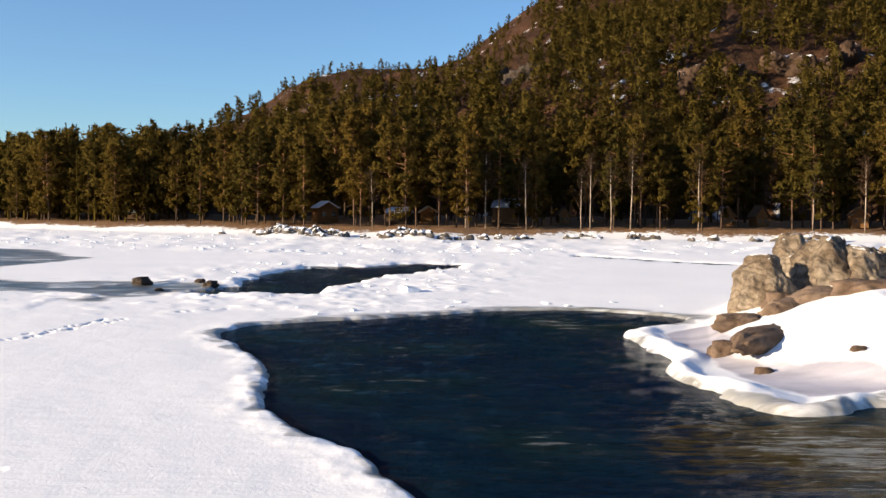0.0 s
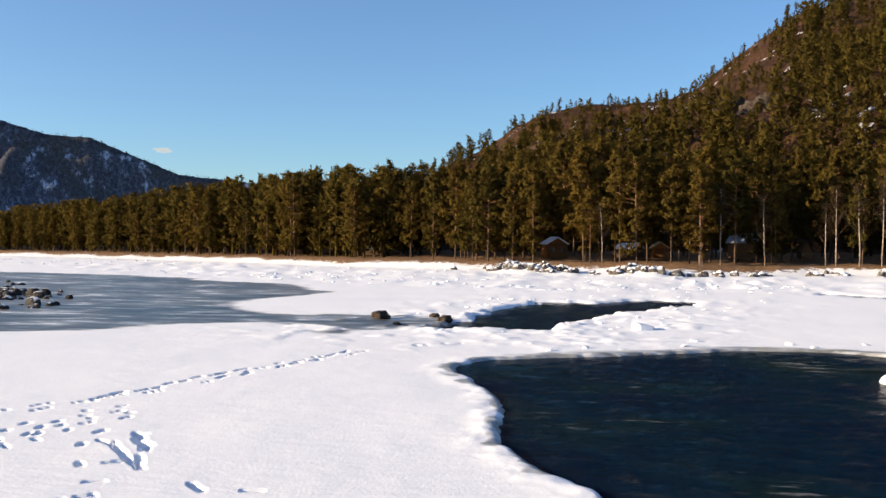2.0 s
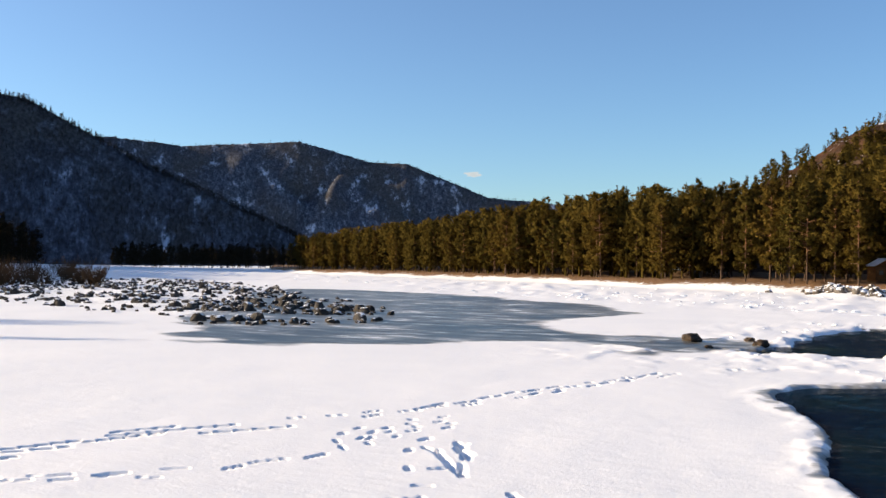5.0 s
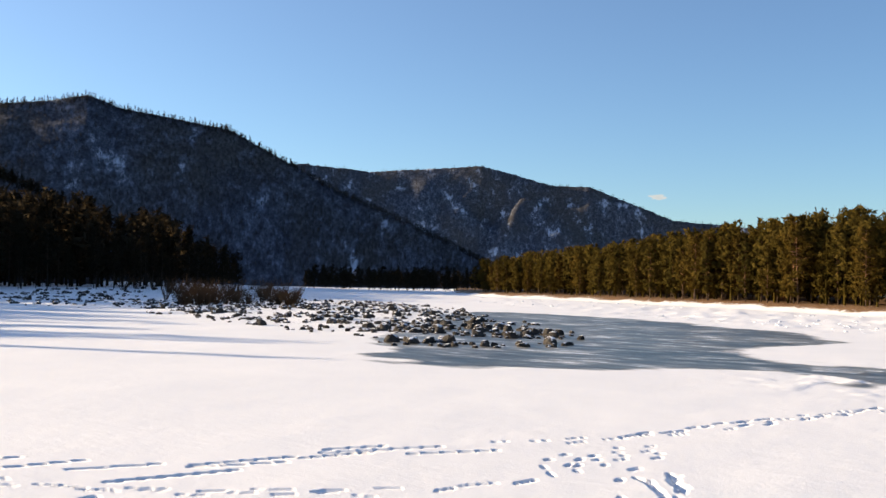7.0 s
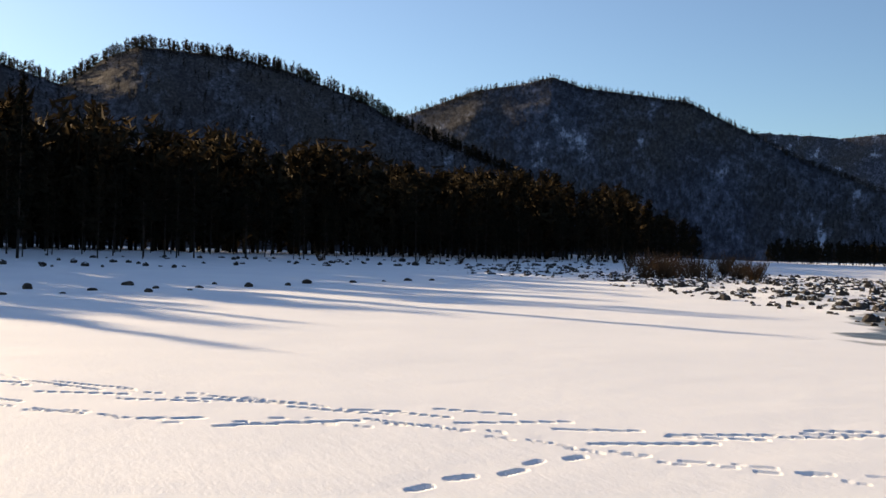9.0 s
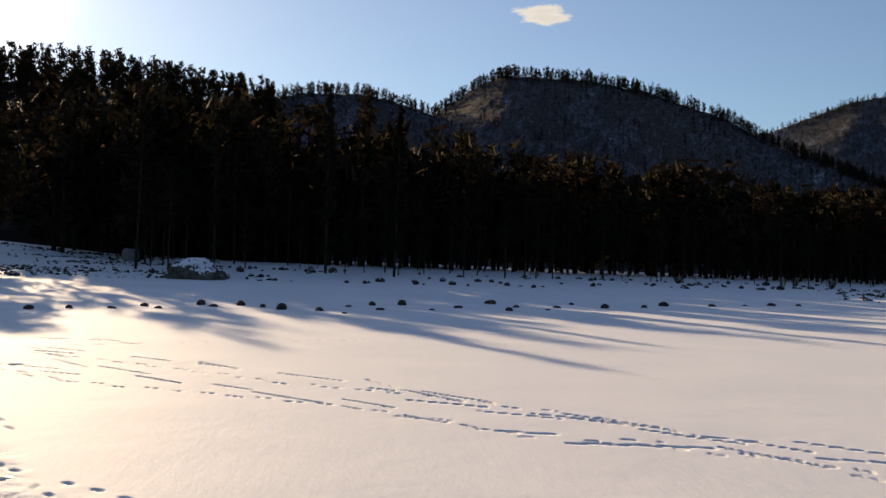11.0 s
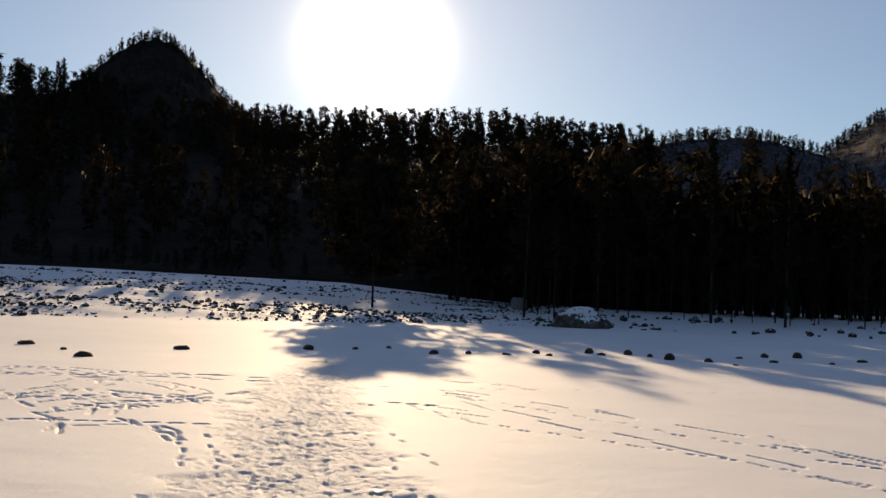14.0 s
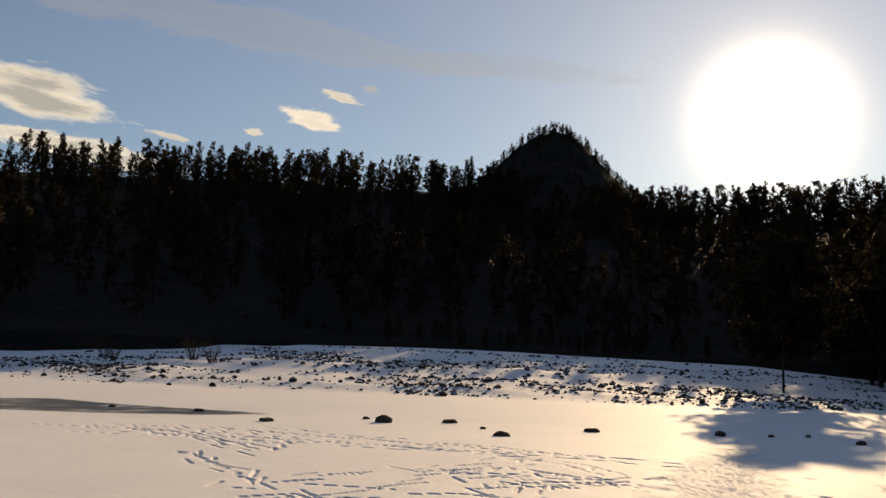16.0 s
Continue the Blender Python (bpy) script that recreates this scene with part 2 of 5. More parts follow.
def make_rock(name, a, c, scale=1.2, strata=False, snowy=0.0):
    m, n, l, b = shader(name, 0.85, 0.2)
    o = place_of(n)
    f = noise_node(n, l, o, scale, 8, (1, 1, 1), 0.62)
    col = ramp(n, l, f, [(0.3, a), (0.5, tuple((x + y) / 2 for x, y in zip(a, c))), (0.72, c)])
    stain = ramp(n, l, noise_node(n, l, o, scale * 0.35, 4), [(0.4, (0.55, 0.5, 0.46)), (0.62, (1, 1, 1))])
    col = blend(n, l, 1.0, col, stain, "MULTIPLY")
    h = calc(n, l, "ADD", f, calc(n, l, "MULTIPLY", noise_node(n, l, o, scale * 6, 5), 0.3))
    if strata:
        w = n.new("ShaderNodeTexWave")
        w.bands_direction = "DIAGONAL"
        w.inputs["Scale"].default_value, w.inputs["Distortion"].default_value, w.inputs["Detail"].default_value = 1.8, 9.0, 6.0
        l.new(o, w.inputs["Vector"])
        col = blend(n, l, 1.0, col, ramp(n, l, w.outputs["Fac"], [(0.05, (0.66, 0.64, 0.62)), (0.4, (1, 1, 1))]), "MULTIPLY")
        h = calc(n, l, "ADD", h, calc(n, l, "MULTIPLY", w.outputs["Fac"], 0.12))
    if snowy:
        s = n.new("ShaderNodeSeparateXYZ")
        l.new(n.new("ShaderNodeNewGeometry").outputs["Normal"], s.inputs[0])
        v = calc(n, l, "ADD", s.outputs[2], calc(n, l, "MULTIPLY", calc(n, l, "SUBTRACT", f, 0.5), 1.4))
        sf = ramp(n, l, v, [(1 - snowy, (0, 0, 0)), (1.06 - snowy, (1, 1, 1))])
        col = blend(n, l, sf, col, (0.84, 0.85, 0.88))
    l.new(col, b.inputs["Base Color"])
    bump(n, l, b, h, 0.8, 0.12)
    return m


def make_slope(name, tree, bare, rock, snow_cut, scale, snow_col=(0.8, 0.82, 0.86), rock_amt=0.6):
    m, n, l, b = shader(name, 0.9, 0.1)
    p = place_of(n)
    f1, f2, f3 = noise_node(n, l, p, scale, 8, (1, 1, 0.6), 0.65), noise_node(n, l, p, scale * 9, 6, (1, 1, 0.35), 0.7), noise_node(n, l, p, scale * 2.3, 7, (1, 1, 0.5), 0.6)
    c = blend(n, l, ramp(n, l, f1, [(0.42, (0, 0, 0)), (0.58, (1, 1, 1))]), tree, bare)
    c = blend(n, l, 1.0, c, ramp(n, l, f2, [(0.3, (0.45, 0.45, 0.45)), (0.7, (1.35, 1.3, 1.25))]), "MULTIPLY")
    s = n.new("ShaderNodeSeparateXYZ")
    l.new(n.new("ShaderNodeNewGeometry").outputs["Normal"], s.inputs[0])
    steep = ramp(n, l, calc(n, l, "ADD", s.outputs[2], calc(n, l, "MULTIPLY", calc(n, l, "SUBTRACT", f3, 0.5), 0.8)), [(rock_amt, (1, 1, 1)), (rock_amt + 0.12, (0, 0, 0))])
    c = blend(n, l, steep, c, rock)
    sn = calc(n, l, "ADD", calc(n, l, "MULTIPLY", f3, 0.75), calc(n, l, "MULTIPLY", f2, 0.45))
    c = blend(n, l, ramp(n, l, sn, [(snow_cut, (0, 0, 0)), (snow_cut + 0.07, (1, 1, 1))]), c, snow_col)
    l.new(c, b.inputs["Base Color"])
    bump(n, l, b, calc(n, l, "ADD", f2, f3), 1.0, 2.0)
    return m


def make_mountain(name, trees, spur, gap, scale, drift=0.62):
    """Snowy ground under leafless and dark trees, seen from afar; its colours carry blue haze."""
    m, n, l, b = shader(name, 0.95, 0.03)
    p = coords(n, "UV")
    big = noise_node(n, l, p, scale, 6, (1, 0.8, 1), 0.6)
    run = noise_node(n, l, p, scale * 3.2, 6, (1, 0.65, 1), 0.65)
    fine = noise_node(n, l, p, scale * 15, 5, (1, 0.7, 1), 0.75)
    c = blend(n, l, ramp(n, l, big, [(0.42, (0, 0, 0)), (0.6, (1, 1, 1))]), trees, spur)
    thin = calc(n, l, "ADD", calc(n, l, "MULTIPLY", run, 0.55), calc(n, l, "MULTIPLY", fine, 0.5))
    thin = calc(n, l, "SUBTRACT", thin, calc(n, l, "MULTIPLY", big, 0.22))
    # gap: snow seen through the trees, its colour blued for shade and haze
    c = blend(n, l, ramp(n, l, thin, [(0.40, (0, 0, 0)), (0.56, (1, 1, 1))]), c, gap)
    c = blend(n, l, 1.0, c, ramp(n, l, fine, [(0.3, (0.6, 0.6, 0.6)), (0.7, (1.3, 1.3, 1.3))]), "MULTIPLY")
    stems = noise_node(n, l, p, scale * 40, 3, (1, 0.7, 1), 0.7)
    c = blend(n, l, 1.0, c, ramp(n, l, stems, [(0.32, (0.55, 0.53, 0.5)), (0.5, (1, 1, 1)), (0.68, (1.5, 1.5, 1.55))]), "MULTIPLY")
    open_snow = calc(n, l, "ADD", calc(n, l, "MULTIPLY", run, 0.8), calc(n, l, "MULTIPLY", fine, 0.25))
    # open snow, its colour greyed and blued the same way
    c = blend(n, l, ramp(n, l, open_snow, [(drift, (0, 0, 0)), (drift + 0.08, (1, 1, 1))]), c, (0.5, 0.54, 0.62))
    l.new(c, b.inputs["Base Color"])
    bump(n, l, b, calc(n, l, "ADD", run, calc(n, l, "MULTIPLY", fine, 1.2)), 0.7, 1.6)
    return m


def make_plain(name, col, rough=0.7, scale=6.0, spread=0.25, grain=(1, 1, 1)):
    m, n, l, b = shader(name, rough, 0.25 if rough < 0.7 else 0.06)
    o = coords(n)
    f = noise_node(n, l, o, scale, 5, grain)
    lo, hi = tuple(x * (1 - spread) for x in col), tuple(min(1, x * (1 + spread)) for x in col)
    l.new(ramp(n, l, f, [(0.3, lo), (0.7, hi)]), b.inputs["Base Color"])
    bump(n, l, b, f, 0.4, 0.03)
    return m


M_GROUND, M_WATER = make_ground(), make_water()
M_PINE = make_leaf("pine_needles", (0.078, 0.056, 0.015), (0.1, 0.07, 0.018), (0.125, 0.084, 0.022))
# backlit shade is put into the colour of these needles
M_DARKPINE = make_leaf("shade_painted_pine_needles", (0.022, 0.018, 0.013), (0.028, 0.023, 0.016), (0.036, 0.029, 0.02), 0.15)
# paler and greyer than the near needles, to match the hazed slopes
M_FARTREE = make_leaf("distant_bare_woods", (0.04, 0.04, 0.045), (0.055, 0.053, 0.056), (0.075, 0.07, 0.07), 0.2)
M_TWIG = make_leaf("bare_brown_twigs", (0.05, 0.032, 0.022), (0.09, 0.058, 0.04), (0.13, 0.09, 0.065))
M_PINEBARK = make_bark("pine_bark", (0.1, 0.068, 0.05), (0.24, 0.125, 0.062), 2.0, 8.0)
# bark darkened likewise, to hold the shade on the backlit trees
M_DARKBARK = make_bark("shade_painted_conifer_bark", (0.03, 0.024, 0.02), (0.05, 0.036, 0.026), 2.0, 8.0)
M_BIRCH = make_bark("birch_bark", (0.22, 0.17, 0.13), (0.42, 0.35, 0.28), 0.5, 4.0)
M_HILL = make_slope("brown_rocky_hillside", (0.045, 0.023, 0.012), (0.075, 0.037, 0.019), (0.065, 0.044, 0.031), 0.70, 0.03)
# aerial haze is put into the pale blue colours of both mountains
M_FARHILL = make_mountain("hazed_wooded_mountainside", (0.046, 0.051, 0.066), (0.062, 0.058, 0.057), (0.105, 0.12, 0.155), 0.0065, 0.615)
M_FARSNOW = make_mountain("hazed_snowy_mountainside", (0.058, 0.064, 0.082), (0.075, 0.07, 0.07), (0.14, 0.16, 0.2), 0.0075, 0.595)
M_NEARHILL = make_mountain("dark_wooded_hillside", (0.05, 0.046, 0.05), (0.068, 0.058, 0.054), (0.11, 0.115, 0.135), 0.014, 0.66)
# near-black: the shade under the backlit trees is put into this colour
M_FLOOR = make_slope("shade_painted_forest_floor", (0.012, 0.010, 0.008), (0.025, 0.018, 0.013), (0.02, 0.018, 0.015), 0.9, 0.03, rock_amt=-0.5)
M_ROCK = make_rock("brown_granite", (0.10, 0.08, 0.06), (0.36, 0.29, 0.215), 3.0, True, 0.03)
M_SLAB = make_rock("brown_slab_rock", (0.10, 0.07, 0.05), (0.24, 0.17, 0.125), 2.4)
M_STONE = make_rock("dark_river_stone", (0.018, 0.018, 0.018), (0.10, 0.088, 0.078), 2.5, False, 0.13)
# also gives two hill crags the dark of an overhang's shade
M_DARKSTONE = make_rock("dark_brown_stone", (0.035, 0.03, 0.026), (0.12, 0.09, 0.07), 2.5)
M_CRAG = make_rock("hill_crag_rock", (0.035, 0.02, 0.013), (0.12, 0.075, 0.047), 0.3, False, 0.03)
M_ICE = make_plain("packed_snow_ice", (0.78, 0.81, 0.84), 0.5, 2.5, 0.1)
M_SNOW = make_plain("loose_snow", (0.84, 0.85, 0.87), 0.75, 3.0, 0.05)
M_SNOWSTONE = make_rock("snow_covered_grey_stone", (0.05, 0.045, 0.042), (0.2, 0.18, 0.16), 2.5, False, 0.36)

# ---- shared numeric helpers ----
def lattice(ix, iy, seed):
    h = (ix.astype(np.int64) * 374761393 + iy.astype(np.int64) * 668265263 + seed * 144665) & 0x7FFFFFFF
    h = ((h ^ (h >> 13)) * 1274126177) & 0x7FFFFFFF
    return ((h ^ (h >> 16)) & 0xFFFF) / 65535.0


def vnoise(x, y, seed=0):
    x, y = np.asarray(x, float), np.asarray(y, float)
    ix, iy = np.floor(x), np.floor(y)
    u, v = x - ix, y - iy
    u, v = u * u * (3 - 2 * u), v * v * (3 - 2 * v)
    a, b = lattice(ix, iy, seed), lattice(ix + 1, iy, seed)
    c, d = lattice(ix, iy + 1, seed), lattice(ix + 1, iy + 1, seed)
    return (a * (1 - u) + b * u) * (1 - v) + (c * (1 - u) + d * u) * v - 0.5


def fbm(x, y, octaves=4, seed=0, gain=0.5):
    s, k = 0, 1.0
    for i in range(octaves):
        s = s + k * vnoise(x * 2 ** i, y * 2 ** i, seed + i * 17)
        k *= gain
    return s


def smooth(a, b, x):
    t = np.clip((x - a) / (b - a), 0, 1)
    return t * t * (3 - 2 * t)


def inside(poly, x, y):
    """Signed distance to a closed outline, positive inside."""
    p = np.array(poly, float)
    best, hit = np.full(np.shape(x), 1e18), np.zeros(np.shape(x), bool)
    for (ax, ay), (bx, by) in zip(p, np.roll(p, -1, 0)):
        dx, dy = bx - ax, by - ay
        t = np.clip(((x - ax) * dx + (y - ay) * dy) / (dx * dx + dy * dy + 1e-12), 0, 1)
        best = np.minimum(best, (x - ax - t * dx) ** 2 + (y - ay - t * dy) ** 2)
        if by != ay:
            hit ^= ((ay > y) != (by > y)) & (x < dx * (y - ay) / dy + ax)
    return np.sqrt(best) * np.where(hit, 1, -1)


def polar(az, r):
    a = np.radians(az)
    return -np.sin(a) * r, np.cos(a) * r


def mesh_of(name, verts, faces, material, smooth_shading=True, normals=None):
    """A mesh from arrays of corners and of triangles or quads; foliage brings its own soft normals."""
    me = bpy.data.meshes.new(name)
    v, f = np.asarray(verts, np.float32), np.asarray(faces, np.int32)
    k = f.shape[1]
    me.vertices.add(len(v))
    me.vertices.foreach_set("co", v.ravel())
    me.loops.add(f.size)
    me.loops.foreach_set("vertex_index", f.ravel())
    me.polygons.add(len(f))
    me.polygons.foreach_set("loop_start", np.arange(0, f.size, k, dtype=np.int32))
    me.polygons.foreach_set("use_smooth", np.full(len(f), smooth_shading))
    me.materials.append(material)
    me.update(calc_edges=True)
    if normals is not None:
        a = me.attributes.new("custom_normal", "FLOAT_VECTOR", "POINT")
        a.data.foreach_set("vector", np.asarray(normals, np.float32).ravel())
    return me


def part(name, data, material, parent, label=""):
    if isinstance(data, bmesh.types.BMesh):
        me = bpy.data.meshes.new(name)
        data.to_mesh(me)
        data.free()
        me.materials.append(material)
        data = me
    ob = new(name, data)
    ob.parent = parent
    return tagged(ob, label) if label else ob


def sheet_faces(nu, nv):
    i = np.arange((nu - 1) * (nv - 1))
    a = (i // (nv - 1)) * nv + i % (nv - 1)
    return np.stack([a, a + nv, a + nv + 1, a + 1], 1)


# ---- the ground: frozen river, banks, gravel bar ----
POOL = [(6, 4), (0.6, 13.0), (-0.9, 16.9), (-1.9, 18.1), (-2.9, 20), (-3.6, 22.5), (-3.8, 25.4), (-5.0, 28.4), (-6.9, 32.2), (-6.4, 34.4),
        (-4.9, 35.6), (-2.3, 36.7), (0, 38.2), (3, 40.5), (5.4, 40.5), (7.6, 39.8), (9.9, 37.3), (7.6, 34.6), (6.0, 33.0),
        (6.2, 28.2), (6.1, 24.9), (6.5, 22.9), (7.0, 21.3), (7.5, 20.2), (8.7, 20.5), (9.8, 21.2), (14, 21), (22, 20), (22, 6)]
for k in range(2):   # the ice edge is cut round by the current
    POOL = [(a[0] * u + b[0] * (1 - u), a[1] * u + b[1] * (1 - u)) for a, b in zip(POOL, POOL[1:] + POOL[:1]) for u in (0.75, 0.25)]
CHANNEL = [(-12.5, 47.2), (-10.3, 49.0), (-10.6, 56), (-10.5, 62), (-9, 68.5), (-4.8, 69), (-1.5, 74), (2.4, 70.6), (-0.5, 64), (-2.5, 60), (-4.5, 53.4), (-5.4, 46.6), (-7.4, 45.9), (-10, 46.2)]
LEAD = [(11.2, 86.6), (15.5, 80.0), (19.0, 75.4), (22.6, 73.2), (22.8, 75.0), (19.4, 77.6), (16.2, 82.4), (12.2, 88.2)]
LEFT_LEAD = [(-31, -76), (-36.5, -74.4), (-40, -64), (-44.3, -57.2), (-38.6, -58.2), (-32.8, -61.8), (-27.1, -67)]
POND = [(-38.4, 38.5), (-48, 50), (-84, 97), (-93, 115), (-77, 115), (-52, 101), (-35, 88), (-28, 78), (-29, 64), (-26.5, 58.5),
        (-20, 53), (-16.8, 52.5), (-12.4, 52.5), (-11, 47.5), (-14.5, 43.2), (-17.3, 46), (-20, 48.5), (-23, 44), (-27.8, 39.5), (-33.2, 37.2)]
BAR = [(-150, 58), (-118, 72), (-90, 63), (-77, 59), (-53, 52), (-43, 47), (-38, 54), (-42, 66), (-67, 87), (-111, 126), (-250, 215), (-250, 160), (-200, 100)]
MOUND = [(7.8, 27.5), (8.7, 24.7), (11.0, 22.9), (17, 21.6), (40, 20), (44, 60), (18, 52), (11.2, 40), (9.3, 34)]
RIGHT_LAND = [(300, 70), (120, 112), (40, 129), (18, 133), (0, 126), (-22, 139), (-50, 155), (-92, 188), (-143, 222), (-207, 256), (-262, 300), (-330, 380),
              (-600, 700), (-600, 4000), (4000, 4000), (4000, 70)]
LEFT_LAND = [(-55, -128), (-46, -103), (-62, -86), (-82, -66), (-94, -52), (-112, -40), (-122, -31), (-128, -13), (-136, 20), (-164, 50), (-178, 85), (-186, 115), (-205, 160),
             (-245, 215), (-300, 300), (-360, 330), (-700, 500), (-4000, 500), (-4000, -4000), (-30, -4000)]


def left_rise(x, y):
    az = np.degrees(np.arctan2(-x, y))
    return np.interp(az, [40, 60, 78, 90, 98, 105, 115, 130, 160], [0.9, 1.0, 1.3, 1.7, 2.0, 2.4, 5.5, 6.3, 6.4])


def bank_share(sl, x, y):
    """How far up the bank a place lies: a short rise in the shade, a long gentle one in the sun."""
    return np.clip(sl / np.interp(np.degrees(np.arctan2(-x, y)), [100, 113], [34, 80]), 0, 1)


def terrace(t, x, y):
    """Uneven shelves left by high water along the bank."""
    return t + 0.045 * np.sin(t * 17 + 5 * fbm(x / 14, y / 14, 2, 57)) * smooth(0, 0.1, t) * smooth(1, 0.9, t)


def ground_height(x, y):
    x, y = np.asarray(x, float), np.asarray(y, float)
    r = np.hypot(x, y)
    z = 0.035 * fbm(x / 9, y / 9, 3, 5) + 0.018 * fbm(x / 1.7, y / 2.6, 3, 9)
    # broken ice in the outer half of the river by the far bank
    sr, sl = inside(RIGHT_LAND, x, y), inside(LEFT_LAND, x, y)
    hum = smooth(-55, -25, sr) * smooth(3, -4, sr)
    z = z + hum * 0.55 * np.maximum(0, fbm(x / 2.2, y / 2.2, 3, 21) + 0.08)
    near = smooth(12, 2, np.abs(inside(CHANNEL, x, y)))
    z = z + near * 0.22 * np.maximum(0, fbm(x / 1.1, y / 1.1, 3, 31) + 0.02)
    bank = smooth(0, 9, sr) * 1.25 + smooth(8, 70, sr) * 1.2 + 0.5 * smooth(0, 4, sr) * np.maximum(0, fbm(x / 3, y / 3, 3, 41))
    z = z + bank
    z = z + smooth(-45, 0, sl) * 0.8 + terrace(bank_share(sl, x, y), x, y) * left_rise(x, y) + smooth(-2, 6, sl) * smooth(90, 30, sl) * (0.07 * fbm(x / 2, y / 2, 4, 51, 0.6) + 0.22 * fbm(np.degrees(np.arctan2(-x, y)) / 6, sl / 4, 3, 53))
    # two heaps of rubble at the foot of the far bank
    az = np.degrees(np.arctan2(-x, y))
    for at, wide in ((8.3, 2.0), (1.7, 1.7)):
        z = z + 0.9 * np.exp(-((az - at) / wide) ** 2 - ((sr + 0.5) / 3.0) ** 2) * (1 + fbm(x / 2.5, y / 2.5, 2, 43))
    sb = inside(BAR, x, y)
    z = z + smooth(-3, 9, sb) * (0.22 + 0.35 * np.maximum(-0.3, fbm(x / 5, y / 5, 3, 61)))
    sm = inside(MOUND, x, y)
    z = z + smooth(-0.8, 1.2, sm) * 0.28 + 0.30 * np.clip(sm, 0, 4.5) + smooth(5, 16, sm) * 1.4 + smooth(0.5, 3, sm) * 0.3 * fbm(x / 2.5, y / 2.5, 3, 71)
    for poly, deep, rag, lip in ((POOL, 1.0, 0.22, 0.03), (CHANNEL, 0.6, 1.2, 0.045), (LEAD, 0.5, 0.5, 0.05)):
        d = inside(poly, x, y) + rag * fbm(x / 1.3, y / 1.3, 3, 81) + 0.4 * rag * fbm(x / 0.33, y / 0.33, 2, 83)
        if poly is POOL:
            d = d + 1.3 * fbm(x / 2.3, y / 2.3, 2, 88) * smooth(3.5, 5.5, x) * smooth(34, 31, y)
        z = z + lip * np.exp(-((d + 0.45) / 0.45) ** 2) * (1 + 1.2 * vnoise(x / 0.6, y / 0.6, 85))
        z = z + 1.6 * lip * fbm(x / 0.38, y / 0.38, 2, 87) * np.exp(-((d + 0.35) / 0.55) ** 2)
        if poly is POOL:   # thick rounded rim of ice round the rocky point
            z = z + 0.13 * np.exp(-((d + 0.55) / 0.4) ** 2) * (1 + 0.8 * vnoise(x / 0.8, y / 0.8, 89)) * smooth(3, 5, x) * smooth(35, 32, y)
        z = np.where(d > -0.25, z * smooth(0.4, -0.3, d) - deep * smooth(-0.2, 0.75, d), z)
    return z


def zones(x, y):
    ice = smooth(-2.5, 2.0, inside(POND, x, y) + 3.0 * fbm(x / 6, y / 3, 3, 91))
    sm = inside(MOUND, x, y) + 0.8 * fbm(x / 2, y / 2, 3, 93)
    shelf = smooth(0.9, -0.3, sm) * smooth(-4.5, -1.5, sm) * smooth(36, 33, y) * smooth(-0.9, -1.8, inside(POOL, x, y)) * (x > 3)
    dp = inside(POOL, x, y) + 0.75 * fbm(x / 1.3, y / 1.3, 3, 81) + 0.3 * fbm(x / 0.33, y / 0.33, 2, 83)
    ice = np.maximum(ice, 0.58 * smooth(-0.75, -0.15, dp))
    ice = np.maximum(ice, smooth(-2.0, 1.5, inside(LEFT_LEAD, x, y)))
    far_rim = smooth(-3.0, -0.3, inside(POOL, x, y)) * smooth(33, 37, y)
    ice = np.maximum(ice, 0.55 * far_rim)
    sr, sl = inside(RIGHT_LAND, x, y), inside(LEFT_LAND, x, y)
    soil = smooth(1.5, 7, sr + 3 * fbm(x / 7, y / 7, 3, 95)) * 0.8
    soil = np.maximum(soil, smooth(0.85, 1.1, sl / np.interp(np.degrees(np.arctan2(-x, y)), [100, 113], [34, 80])) * 0.45)
    stony = smooth(-4, 4, inside(BAR, x, y)) * 0.45
    # stones wash out in bands along the bank, more on its sunny part
    az = np.degrees(np.arctan2(-x, y))
    bands = 0.28 + 0.3 * smooth(-0.05, 0.25, fbm(az / 7, sl / 5, 3, 97)) * smooth(92, 108, az)
    stony = np.maximum(stony, smooth(0, 3, sl) * smooth(95, 70, sl) * bands)
    return np.stack([ice, soil, stony, shelf], -1)


# ---- footprints: places, directions and sizes ----
STEPS = np.random.default_rng(12)
PRINTS = []


def trail(points, step=0.62, side=0.11, length=0.36, width=0.12, deep=0.08, skip=0.12, drag=0.0):
    p = np.array(points, float)
    seg = np.hypot(*np.diff(p, axis=0).T)
    at = np.concatenate([[0], np.cumsum(seg)])
    out, d, k = [], 0.0, 0
    while d < at[-1]:
        x, y = np.interp(d, at, p[:, 0]), np.interp(d, at, p[:, 1])
        i = min(np.searchsorted(at, d + 1e-6, "right") - 1, len(seg) - 1)
        t = math.atan2(p[i + 1, 1] - p[i, 1], p[i + 1, 0] - p[i, 0])
        o = side * (1 if k % 2 else -1) + STEPS.normal(0, 0.05)
        L = length * STEPS.uniform(0.85, 1.2) + drag * STEPS.uniform(0, 1)
        if STEPS.uniform() > skip:
            out.append((x - math.sin(t) * o, y + math.cos(t) * o, t + STEPS.normal(0, 0.1), L, width * STEPS.uniform(0.85, 1.15), deep * STEPS.uniform(0.8, 1.25)))
        d += step * STEPS.uniform(0.85, 1.2) + 0.6 * drag * STEPS.uniform(0.3, 1)
        k += 1
    return out


